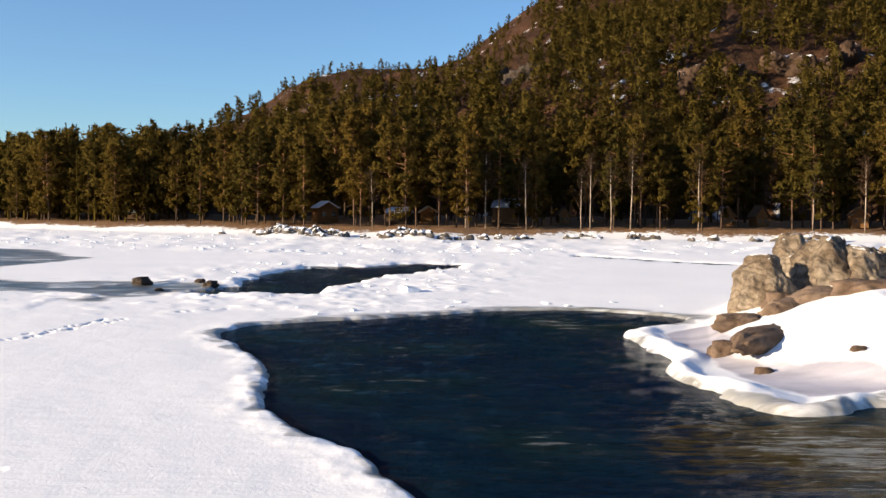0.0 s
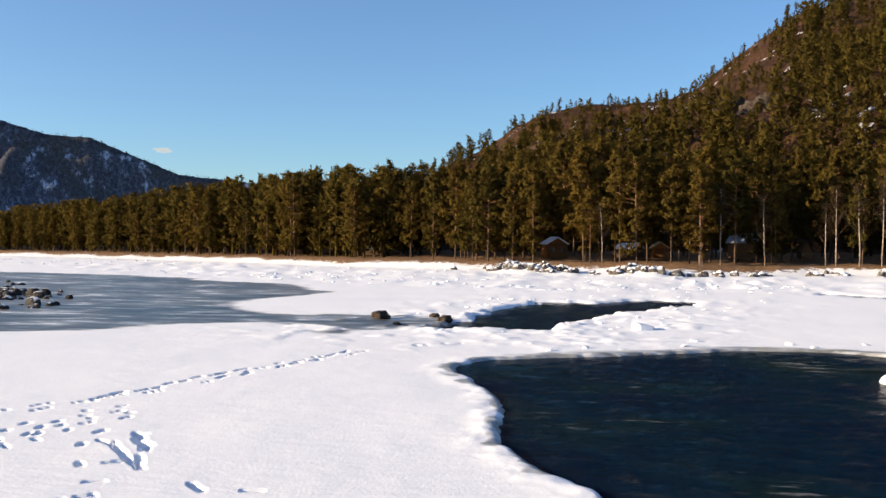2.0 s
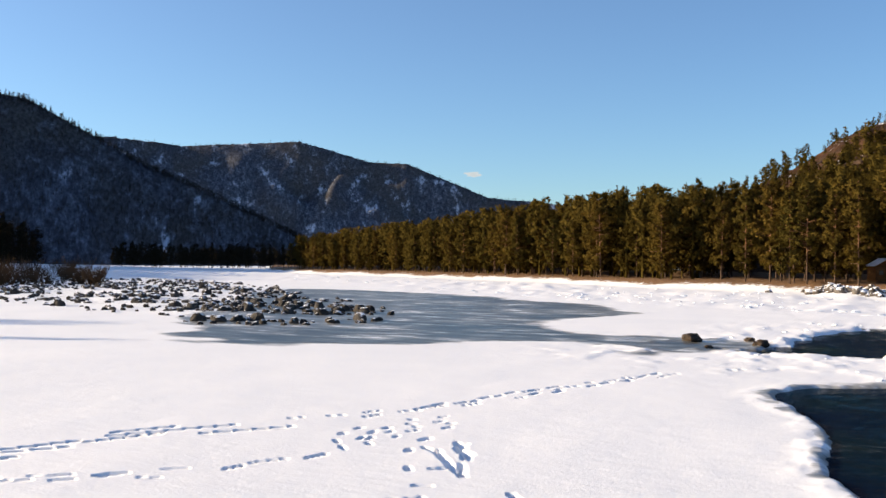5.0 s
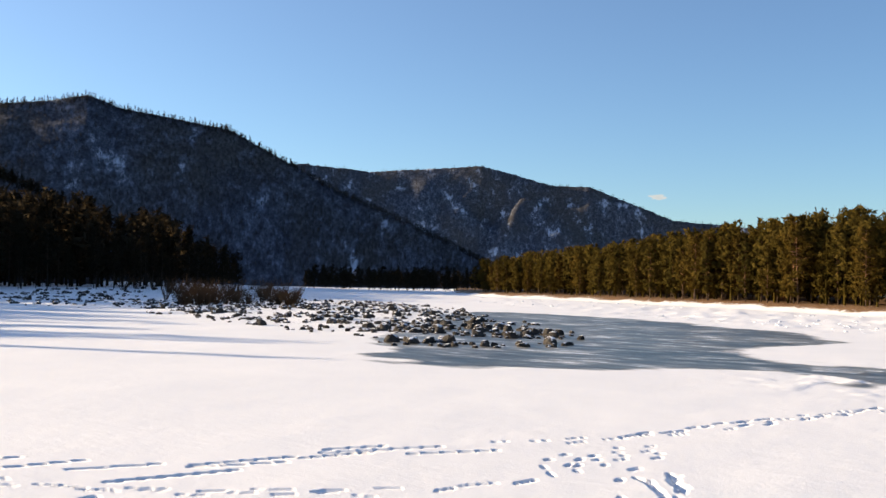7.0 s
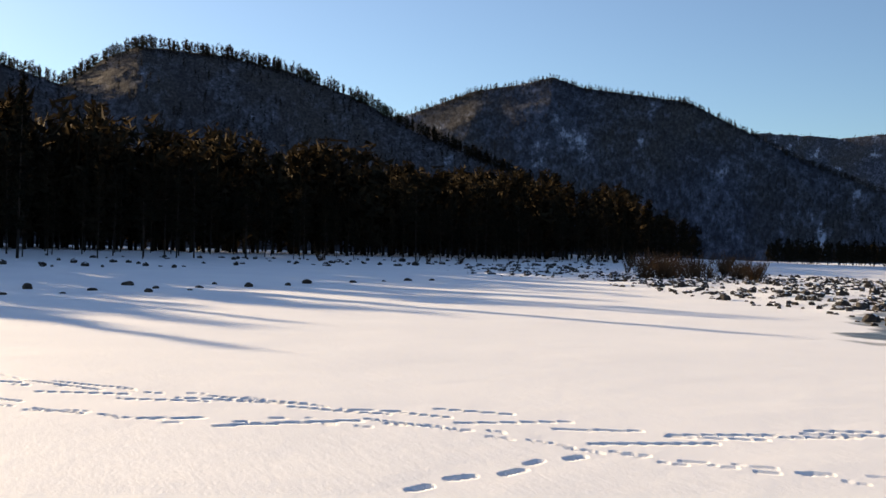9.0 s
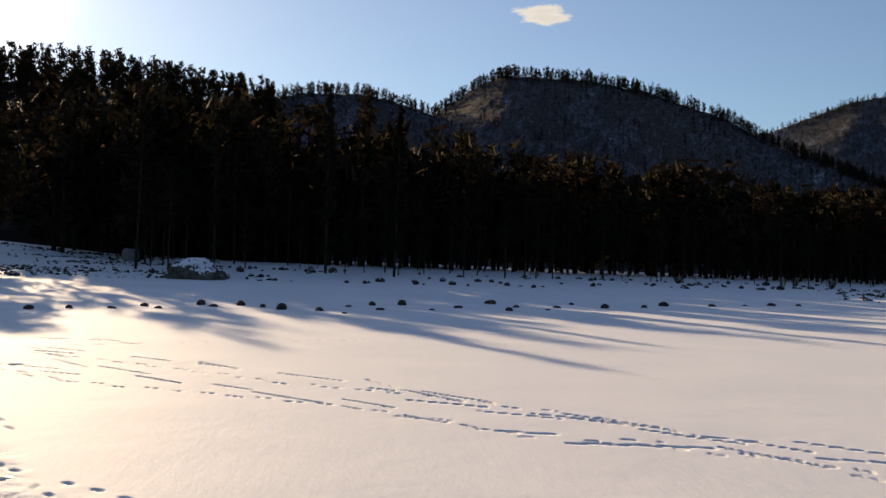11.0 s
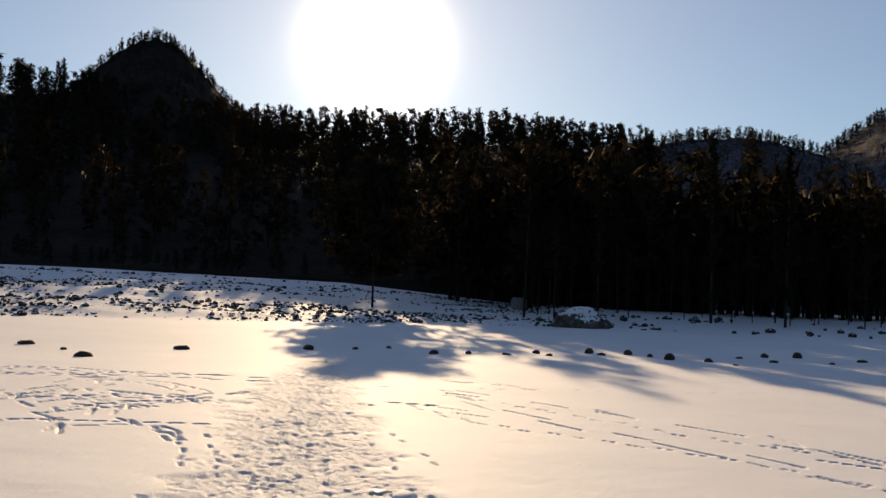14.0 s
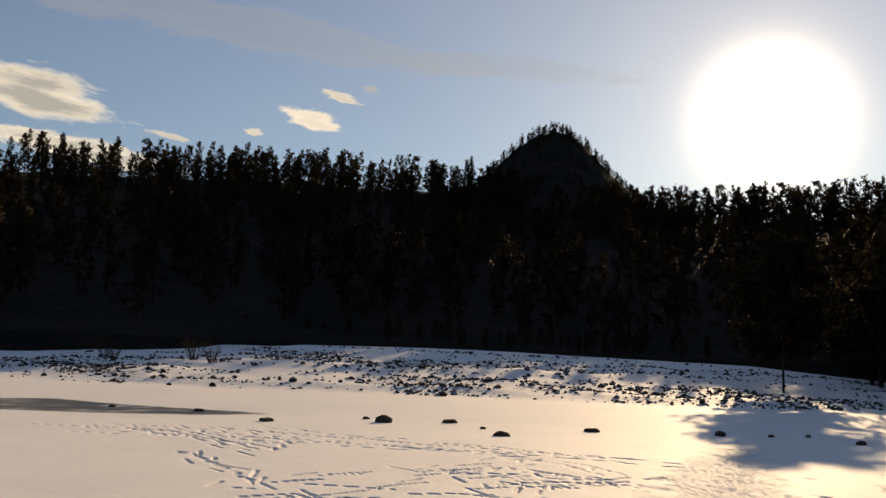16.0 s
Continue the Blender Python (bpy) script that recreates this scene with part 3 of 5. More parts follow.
WALK = dict(step=0.85, length=0.5, width=0.11, deep=0.1, drag=0.25, skip=0.18)
LONG = dict(step=1.9, length=1.4, width=0.13, drag=1.8, deep=0.14, side=0.24, skip=0.2)
PRINTS += (trail([(-7.4, 40.5), (-10.1, 37.8), (-11.7, 33.7), (-13.0, 28.6), (-14.0, 24.6), (-14.8, 20.8)], **WALK)
       + trail([(-11.7, 33.7), (-13.1, 25.7), (-14.5, 22.6), (-16.2, 19.6)], **WALK)
       + trail([(-11.5, 35.5), (-13.4, 28.2), (-14.3, 22.9)], **WALK)
       + trail([(-14.8, 20.8), (-16.2, 17.8), (-17.8, 14.5), (-19.6, 10.8), (-19.9, 9.2)], **LONG)
       + trail([(-16.0, 19.6), (-17.8, 16.6), (-18.4, 14.1), (-20.2, 11.7), (-20.9, 9.6)], **LONG)
       + trail([(-12.4, 17.5), (-12.6, 16.3), (-13.2, 14.9), (-15.0, 12.8), (-17.2, 10.7), (-19.4, 9.1)], step=0.85, length=0.5, drag=0.4)
       + trail([(-12.6, 22.3), (-13.2, 21.1), (-13.5, 20.1), (-13.1, 18.6), (-12.1, 17.6)], step=0.4, side=0.3)
       + trail([(-12.0, 21.6), (-12.6, 20.2), (-12.5, 18.8)], step=0.45, side=0.25)
       + trail([(-17.5, 16.9), (-18.4, 14.1), (-19.3, 11.9), (-19.8, 8.9)], **LONG))
# two long ragged slides
for px, py, turn, length in ((-10.0, 17.7, 2.32, 2.7), (-10.25, 18.8, 2.21, 1.9), (-9.3, 17.0, 2.3, 0.9)):
    for k in range(int(length / 0.22)):
        d = length * ((k + STEPS.uniform()) * 0.22 / length - 0.5)
        PRINTS.append((px + d * math.cos(turn) + STEPS.normal(0, 0.05), py + d * math.sin(turn) + STEPS.normal(0, 0.05), turn + STEPS.normal(0, 0.2), STEPS.uniform(0.3, 0.75), STEPS.uniform(0.1, 0.19), STEPS.uniform(0.05, 0.09)))
PRINTS += ([(x, y, t, 0.4, 0.16, 0.085) for x, y, t in ((-11.2, 18.2, 1.9), (-10.2, 16.6, 2.2), (-9.2, 15.5, 0.5), (-9.1, 14.2, 1.0), (-8.8, 14.6, 0.9), (-8.4, 13.3, 0.7), (-8.2, 13.6, 0.7), (-9.7, 16.9, 0.8), (-7.5, 15.7, 2.3), (-7.3, 15.5, 2.4),
                                                       (-6.4, 15.6, 0.3), (-6.1, 14.0, 2.5), (-5.9, 13.8, 2.5), (-10.6, 19.4, 1.2), (-11.6, 19.5, 1.4))])
PRINTS += (trail([(-36.5, -6.6), (-32.2, -1.0), (-29.1, 1.8), (-25.2, 5.8), (-22.5, 9.0)], **LONG)
       + trail([(-29.2, -0.7), (-27.5, 2.0), (-25.2, 5.2), (-22.9, 9.3), (-20.4, 11.6)], **LONG)
       + trail([(-39.6, -14.8), (-33.5, -9.2), (-30.5, -5.5), (-27.6, -1.0), (-23.6, 2.5), (-22.4, 5.9), (-21.4, 7.6), (-19.8, 8.9)], **LONG)
       + trail([(-40.7, -13.1), (-36.1, -6.5), (-32.5, -2.1), (-28.8, 2.0), (-25.1, 5.9), (-22.3, 8.4)], **LONG)
       + trail([(-34.7, -14.3), (-31.0, -10.4), (-29.0, -5.5), (-27.4, -1.8), (-25.1, 1.1), (-23.3, 2.7), (-22, 6.0)], **WALK)
       + trail([(-38.8, -13.7), (-35.5, -8.5), (-32.0, -3.9), (-29.6, 0.8), (-26.4, 5.0), (-23.8, 7.0)], **WALK)
       + trail([(-23.4, 3.0), (-22.4, 6.1), (-21.4, 7.4)], step=0.42, side=0.3)
       + trail([(-21.5, 7.6), (-20.3, 9.0), (-17.5, 10.4), (-15.4, 12.0), (-13.5, 13.8)], step=0.8, length=0.5)
       + trail([(-16.3, 16.8), (-17.0, 14.1), (-17.7, 11.7)], **LONG)
       + trail([(-15.8, 5.9), (-16.2, 6.6), (-16.4, 7.7), (-17.1, 8.9), (-17.3, 10.2)], step=0.95, side=0.06, length=0.62, width=0.22, deep=0.11, skip=0))
PRINTS += (trail([(-37, -33), (-39.0, -27.0), (-39.5, -19.3), (-44.3, -10.5), (-49.9, -0.4), (-56.4, 13.3)], step=0.9, length=0.6, drag=0.5, skip=0.3)
       + trail([(-35.9, -40.9), (-37.3, -35.0), (-39.2, -29.7), (-42.3, -23.8)], **LONG) + trail([(-33.6, -38.3), (-36.3, -30.8), (-39.5, -23.7)], **LONG)
       + trail([(-26.5, -60.5), (-29.7, -50.3), (-28.0, -35.3)], **LONG) + trail([(-25.4, -58.1), (-31.3, -49.9), (-38.7, -39.5), (-39.6, -29.0), (-41.4, -23.9)], **LONG)
       + trail([(-27.4, -55.3), (-28.3, -42.9), (-29.4, -37.7)], **LONG) + trail([(-33, -47), (-36, -40.5), (-38.5, -33), (-40.6, -26)], **LONG) + trail([(-24, -55), (-30.2, -46), (-35, -40)], **LONG)
       + trail([(-45, -46), (-43, -52), (-40, -57)], **LONG) + trail([(-56, -52), (-50, -56), (-42, -63)], step=1.2, length=0.6, drag=0.5, skip=0.35))
PRINTS += (trail([(-20.9, -24.2), (-24.3, -24.3), (-28.6, -24.4), (-28.7, -21.6), (-30.0, -18.7)], **LONG) + trail([(-28.0, -26.5), (-31.7, -27.0), (-31.5, -24.1), (-31.3, -19.9)], step=0.4, side=0.4, length=0.5)
       + trail([(-28.3, -27.7), (-29.4, -24.6), (-30.6, -20.2)], step=0.35, side=0.5, length=0.5) + trail([(-29.0, -24.0), (-31.0, -21.5), (-32.5, -19.0)], step=0.35, side=0.55, length=0.5)
       + trail([(-23.6, -19.7), (-24.7, -18.4), (-22.7, -15.4)], step=0.8, length=0.8, width=0.24) + trail([(-23.7, -37.0), (-21.4, -31.1), (-19.7, -26.6)], step=0.8, length=0.7, width=0.22)
       + trail([(-21.4, -27.3), (-26.1, -27.1), (-29.9, -24.8)], **LONG) + trail([(-22.1, -25.3), (-24.6, -20.7), (-25.4, -17.2)], **LONG) + trail([(-33.6, -22.5), (-35.5, -25.5), (-36.4, -29.5)], step=0.4, side=0.5, length=0.6)
       + trail([(-19.5, -13.2), (-21.8, -14.8), (-24.2, -16.5)], step=0.5, side=0.4, length=0.55) + trail([(-27, -12.2), (-24.2, -10.2), (-21.6, -8.6)], step=0.6, side=0.5, length=0.45)
       + trail([(-16.4, -4.6), (-17.3, -6.0), (-18.4, -7.2), (-19.6, -8.6)], step=0.38, side=0.3, length=0.3, width=0.13, deep=0.08))

# tangled tracks beside the trodden path
SCUFF = dict(step=1.3, length=0.8, width=0.13, drag=1.6, deep=0.13, side=0.35, skip=0.3)
for line, spread, times in (([(-27.5, -48.6), (-31.7, -42.9), (-34.7, -35.9), (-37.8, -28.5)], 0.5, 3), ([(-26.3, -46.4), (-31.5, -40.3), (-34.8, -33.7), (-39.1, -29.4)], 0.3, 2),
                            ([(-36.7, -56.7), (-33.3, -46.3), (-28.5, -35.9)], 1.0, 3), ([(-31.4, -47.1), (-29.2, -40.4), (-27.4, -34.9)], 0.8, 3), ([(-34.9, -54.4), (-35.4, -48.7), (-36.6, -45.0)], 0.7, 2),
                            ([(-23.5, -37.1), (-22.1, -32.9), (-21.2, -30.2), (-20.3, -27.9), (-19.8, -26.3)], 0.25, 2), ([(-17.1, -24.3), (-19.5, -23.5), (-22.4, -22.4)], 0.35, 3),
                            ([(-21.3, -27.4), (-23.9, -27.3), (-26.8, -27.4)], 0.4, 2), ([(-19.7, -25.7), (-19.1, -23.8), (-18.0, -21.8)], 0.4, 2), ([(-27.3, -26.6), (-30.5, -26.9), (-35.4, -28.1)], 0.8, 4),
                            ([(-22.5, -22.0), (-25.1, -22.1), (-28.2, -22.4)], 0.5, 3), ([(-29.6, -27.0), (-27.7, -23.8), (-25.5, -20.6)], 0.6, 3), ([(-28.5, -21.2), (-31.0, -21.1), (-33.8, -20.8)], 0.6, 4),
                            ([(-32.4, -23.3), (-32.0, -21.2), (-31.1, -19.0)], 0.6, 3), ([(-25.3, -19.4), (-23.7, -17.1)], 0.4, 2), ([(-34.4, -15.4), (-34.0, -13.3), (-32.0, -10.5)], 0.3, 2),
                            ([(-40.3, -14.2), (-37.9, -9.9)], 0.3, 2), ([(-44.1, -13.6), (-43.2, -10.4)], 0.3, 2)):
    for k in range(times):
        o = STEPS.normal(0, spread, 2)
        PRINTS += trail([(px + o[0] + STEPS.normal(0, 0.8), py + o[1] + STEPS.normal(0, 0.8)) for px, py in line], **SCUFF)


PATH_AREA = [(-55, -29), (-52.3, -28.0), (-36.8, -21.5), (-28.7, -17.8), (-22.9, -14.6), (-18.6, -12.6), (-14.0, -11.0), (-10, -9),
             (-9, -2), (-12.5, -3.6), (-17.4, -6.6), (-21.2, -9.5), (-29.0, -13.4), (-38.0, -17.9), (-54.2, -26.0), (-56, -26.5)]


# the trodden path itself: many overlapping boot marks
n = 0
while n < 3200:
    u, w = STEPS.uniform(0, 1) ** 0.8, STEPS.normal(0, 0.45)
    px, py = -10 - 45 * u, -6.5 - 21 * u + w * (3.2 - 2.2 * u)
    if inside(PATH_AREA, np.array([px]), np.array([py]))[0] > -1.0:
        PRINTS.append((px, py, math.atan2(45, -21) + STEPS.normal(0, 0.55), STEPS.uniform(0.2, 0.36), STEPS.uniform(0.08, 0.12), STEPS.uniform(0.025, 0.055)))
        n += 1


def stamp(az, rad, x, y, z):
    """Presses every footprint into the fine part of the ground."""
    for px, py, turn, length, width, deep in PRINTS:
        a0, r0 = math.degrees(math.atan2(-px, py)), math.hypot(px, py)
        reach = length / 2 + width
        i = np.searchsorted(az, [a0 - math.degrees(reach / r0), a0 + math.degrees(reach / r0)])
        j = np.searchsorted(rad, [r0 - reach, r0 + reach])
        w = (slice(max(i[0] - 1, 0), i[1] + 1), slice(max(j[0] - 1, 0), j[1] + 1))
        dx, dy = x[w] - px, y[w] - py
        if dx.size == 0:
            continue
        c, s = math.cos(turn), math.sin(turn)
        du, dv = dx * c + dy * s, dy * c - dx * s
        e = np.hypot(np.maximum(np.abs(du) - (length - width) / 2, 0), dv) / (width / 2)
        e = e * (1 + 0.2 * vnoise(x[w] / 0.2, y[w] / 0.14, 411))
        z[w] += -deep * smooth(1.1, 0.6, e) + 0.03 * deep * np.exp(-((e - 1.45) / 0.3) ** 2)
    d = inside(PATH_AREA, x, y) + 1.1 * fbm(x / 1.3, y / 1.3, 3, 405)
    ridged = np.abs(fbm(x / 0.3, y / 0.3, 3, 401, 0.6))
    lumps = 0.05 * (0.16 - ridged) + 0.03 * fbm(x / 0.17, y / 0.17, 3, 403, 0.6) + 0.05 * fbm(x / 1.4, y / 1.4, 2, 407) - 0.02
    z += smooth(-0.6, 0.5, d) * lumps
    return z


def build_ground():
    v1, f1, c1 = [], [], []
    # finer where the tracks lie, plainer round the open water
    for near_az, near_r in ((np.arange(18, 159, 0.12), 11.3 * 1.0055 ** np.arange(0, 307)), (np.linspace(-30, 18, 321), 11.3 * 1.007 ** np.arange(0, 241))):
        A, R = np.meshgrid(near_az, near_r, indexing="ij")
        x, y = polar(A, R)
        z = stamp(near_az, near_r, x, y, ground_height(x, y))
        f1.append(sheet_faces(*A.shape) + sum(len(q) for q in v1))
        v1.append(np.stack([x, y, z], -1).reshape(-1, 3))
        c1.append(zones(x, y).reshape(-1, 4))
    v1, f1, c1 = np.concatenate(v1), np.concatenate(f1), np.concatenate(c1)
    far_az = np.concatenate([np.arange(-32, 160, 0.25), [160.0]])
    far_r = np.concatenate([59.5 * 1.019 ** np.arange(0, 123), [700, 900, 1300, 2000, 3000, 4700]])
    A, R = np.meshgrid(far_az, far_r, indexing="ij")
    x, y = polar(A, R)
    z = ground_height(x, y) - 0.02 * (R < 60.4)
    v2, f2, c2 = np.stack([x, y, z], -1).reshape(-1, 3), sheet_faces(*A.shape) + len(v1), zones(x, y).reshape(-1, 4)
    # the part under and behind the viewer
    rest_az = np.concatenate([np.arange(-32, 160, 4.0), [160.0]])
    A, R = np.meshgrid(rest_az, np.array([0, 3, 6, 9, 11.6]), indexing="ij")
    x, y = polar(A, R)
    v3 = np.stack([x, y, ground_height(x, y) - 0.03 * (R > 10)], -1).reshape(-1, 3)
    f3 = sheet_faces(*A.shape) + len(v1) + len(v2)
    c3 = zones(x, y).reshape(-1, 4)
    back_az = np.arange(160, 328.01, 3.0)
    A, R = np.meshgrid(back_az, np.array([0, 3, 6, 9, 12, 18, 27, 40, 60, 90, 140, 220, 400, 900, 2000, 4700]), indexing="ij")
    x, y = polar(A, R)
    v4 = np.stack([x, y, ground_height(x, y)], -1).reshape(-1, 3)
    f4 = sheet_faces(*A.shape) + len(v1) + len(v2) + len(v3)
    c4 = zones(x, y).reshape(-1, 4)
    me = mesh_of("ground", np.concatenate([v1, v2, v3, v4]), np.concatenate([f1, f2, f3, f4]), M_GROUND)
    col = me.color_attributes.new("zone", "FLOAT_COLOR", "POINT")
    col.data.foreach_set("color", np.concatenate([c1, c2, c3, c4]).astype(np.float32).ravel())
    trod = np.zeros((len(me.vertices), 4), np.float32)
    trod[:len(v1), 0] = smooth(-0.8, 0.4, inside(PATH_AREA, v1[:, 0], v1[:, 1]) + 1.1 * fbm(v1[:, 0] / 1.3, v1[:, 1] / 1.3, 3, 405))
    me.color_attributes.new("trodden", "FLOAT_COLOR", "POINT").data.foreach_set("color", trod.ravel())
    tagged(new("ground", me), "snow-covered frozen river with footprints, grey ice and stony banks", "ground", kind="structure")


def build_water():
    for name, poly, lab in (("water_pool", POOL, "dark open river water between snowy ice edges"), ("water_channel", CHANNEL, "dark narrow open channel in the ice"),
                            ("water_lead", LEAD, "thin dark crack of open water")):
        p = np.array(poly)
        lo, hi = p.min(0) - 2, p.max(0) + 2
        n = 230 if name == "water_pool" else 90
        gx, gy = np.meshgrid(np.linspace(lo[0], hi[0], n), np.linspace(lo[1], hi[1], n), indexing="ij")
        gz = -0.075 + 0.055 * fbm(gx / 0.9, gy / 0.55, 3, 121, 0.6) * smooth(-0.6, 1.5, inside(poly, gx, gy))
        v = np.stack([gx, gy, gz], -1).reshape(-1, 3)
        f = sheet_faces(n, n)
        c = v[f].mean(1)
        f = f[inside(poly, c[:, 0], c[:, 1]) > -1.6]
        tagged(new(name, mesh_of(name, v, f, M_WATER)), lab, "water", kind="structure")


build_ground()
build_water()


# ---- hills and mountains ----
class Hill:
    """A ridge drawn by its bearing (degrees), skyline angle and distance, falling to its foot towards the river."""

    def __init__(self, name, label, profile, foot, ridge, z0, power, rough, material, steps=(240, 60), seed=3, grain=2.6, cleft=0.25, canopy=0.0, relief=1.0):
        self.az = np.array([p[0] for p in profile], float)
        self.el = np.array([p[1] for p in profile], float)
        self.cleft, self.relief = cleft, relief
        self.foot, self.ridge, self.z0, self.power, self.rough, self.seed, self.grain = foot, ridge, z0, power, rough, seed, grain
        az = np.linspace(self.az[0], self.az[-1], steps[0])
        u = np.concatenate([np.linspace(-0.06, 1, steps[1]), [1.04, 1.15, 1.5]])
        A, U = np.meshgrid(az, u, indexing="ij")
        v = np.stack(self.at(A, U), -1).reshape(-1, 3)
        v[:, 2] += canopy * np.random.default_rng(seed).uniform(-1, 1, len(v)) * np.clip(U.ravel() * 4, 0, 1) * (U.ravel() < 1.02)   # uneven tops of the woods
        me = mesh_of(name, v, sheet_faces(len(az), len(u)), material)
        uv = np.stack([A.ravel() * math.pi / 180 * np.mean(ridge[1]), v[:, 2]], 1)   # metres along and up the slope
        idx = np.empty(len(me.loops), np.int32)
        me.loops.foreach_get("vertex_index", idx)
        me.uv_layers.new(name="slope").data.foreach_set("uv", uv[idx].astype(np.float32).ravel())
        tagged(new(name, me), label, "mountain", kind="structure")

    def at(self, az, u):
        foot, ridge = np.interp(az, *self.foot), sum(np.interp(az + d, *self.ridge) for d in (-6, -4, -2, 0, 2, 4, 6)) / 7
        r = foot + (ridge - foot) * u
        top = 4 + ridge * np.tan(np.radians(np.interp(az, self.az, self.el)))
        x, y = polar(az, r)
        k = np.clip(u, 0, 1)
        z = self.z0 + (top - self.z0) * k ** self.power
        s = self.rough
        z = z + self.relief * s * fbm(x / (s * 9), y / (s * 9), 5, self.seed, 0.55) * smooth(0, 0.25, k) * (1 - 0.85 * smooth(0.7, 0.98, k))
        gul = 2.5 * fbm(az / self.grain + 0.4 * u, u * 1.1 + 3, 3, self.seed + 5, 0.6) ** 2
        z = z - self.cleft * s * gul * smooth(0.05, 0.4, k) * (1 - smooth(0.6, 0.97, k))
        z = z - (u > 1) * (u - 1) * (top - self.z0) * 1.6 - (u < 0) * 6
        return x, y, z


HILL_RIGHT = Hill("hill_right", "steep brown rocky hill with pines, crags and snow patches",
                  [(-60, 13), (-40, 16), (-26, 17.0), (-16, 15.5), (-10, 13.2), (-7, 12.5), (-5, 11.4), (-2, 9.3), (-1, 8.4), (1, 7.9), (5, 7.85), (7.3, 7.35), (9.0, 6.6), (10.2, 5.7), (12.5, 4.6), (15, 3.2), (20, 2.2), (30, 1.0)],
                  ([-60, -10, 10, 30], [170, 190, 215, 330]), ([-60, -20, -2, 9, 30], [520, 640, 560, 480, 520]), 2.5, 0.85, 14, M_HILL, (320, 90), 7, 4.0, 0.25, 1.0)
MOUNT_FAR = Hill("mountain_far", "distant snow-dusted wooded mountain with blue shade and haze in its colours",
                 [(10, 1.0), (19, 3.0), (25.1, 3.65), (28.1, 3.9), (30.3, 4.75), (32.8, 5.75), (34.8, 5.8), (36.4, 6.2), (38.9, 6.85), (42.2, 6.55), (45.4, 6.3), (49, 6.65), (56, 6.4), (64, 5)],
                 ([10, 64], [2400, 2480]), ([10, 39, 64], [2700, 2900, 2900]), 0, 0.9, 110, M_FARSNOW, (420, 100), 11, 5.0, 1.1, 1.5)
MOUNT_MID = Hill("mountain_middle", "dark wooded mountain, blue haze in its colours, thin snow between bare trees",
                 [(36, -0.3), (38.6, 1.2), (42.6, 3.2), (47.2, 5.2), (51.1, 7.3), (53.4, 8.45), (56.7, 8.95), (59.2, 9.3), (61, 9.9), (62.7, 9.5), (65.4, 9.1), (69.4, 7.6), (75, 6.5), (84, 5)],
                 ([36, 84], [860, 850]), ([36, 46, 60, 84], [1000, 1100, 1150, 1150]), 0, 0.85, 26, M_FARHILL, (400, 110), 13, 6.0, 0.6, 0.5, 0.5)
HILL_LEFT = Hill("hill_left", "dark steep wooded hill against the light",
                 [(60, 3.0), (66, 5.6), (69.4, 7.0), (71.7, 8.3), (75.9, 9.8), (79.7, 10.5), (84.3, 10.7), (85.8, 10.1), (88.3, 8.4), (90, 8.9), (92.5, 9.4), (95.7, 9.3), (98, 8.8), (106, 6)],
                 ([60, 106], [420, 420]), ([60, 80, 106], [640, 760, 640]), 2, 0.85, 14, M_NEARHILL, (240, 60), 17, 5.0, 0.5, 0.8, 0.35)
# backlit hilltop: its dark silhouette is put in with the floor colour
HILL_CONE = Hill("hill_cone", "pointed wooded hilltop in silhouette",
                 [(112, 6.5), (117, 8), (121.3, 9.9), (122.9, 11.5), (124.3, 13.0), (125.8, 13.7), (127.6, 13.0), (128.9, 11.8), (130.5, 10.0), (136, 8.5), (150, 8)],
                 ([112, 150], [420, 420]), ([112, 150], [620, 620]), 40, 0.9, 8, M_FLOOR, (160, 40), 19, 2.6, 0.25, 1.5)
SLOPE_LEFT = Hill("wooded_slope", "forest floor with dark shade in its colour, rising behind the sunny bank",
                  [(94, 5.0), (100, 8.5), (104, 8.9), (111, 8.7), (118, 8.4), (126, 8.9), (131, 9.9), (142, 10.0), (150, 9.6), (157, 9.2), (175, 7)],
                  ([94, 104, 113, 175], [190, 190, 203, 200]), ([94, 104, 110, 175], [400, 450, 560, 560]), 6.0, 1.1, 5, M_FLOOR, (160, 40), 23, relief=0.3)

# ---- trees ----
def tube(path, radii, sides=6):
    """Corners and triangles of a tapered tube along a path."""
    path, radii = np.asarray(path, float), np.asarray(radii, float)
    t = np.gradient(path, axis=0)
    t /= np.linalg.norm(t, axis=1)[:, None] + 1e-9
    ref = np.where(np.abs(t[:, 2:3]) > 0.9, [[1.0, 0, 0]], [[0, 0, 1.0]])
    a = np.cross(t, ref)
    a /= np.linalg.norm(a, axis=1)[:, None] + 1e-9
    b = np.cross(t, a)
    k = np.arange(sides) * 2 * np.pi / sides
    v = path[:, None] + radii[:, None, None] * (np.cos(k)[None, :, None] * a[:, None] + np.sin(k)[None, :, None] * b[:, None])
    q = []
    for i in range(len(path) - 1):
        for j in range(sides):
            p, s = i * sides + j, i * sides + (j + 1) % sides
            q += [(p, s, s + sides), (p, s + sides, p + sides)]
    return v.reshape(-1, 3), np.array(q)


def gather(pieces):
    v, f, n = [], [], 0
    for a, b in pieces:
        v.append(a)
        f.append(b + n)
        n += len(a)
    return np.concatenate(v), np.concatenate(f)


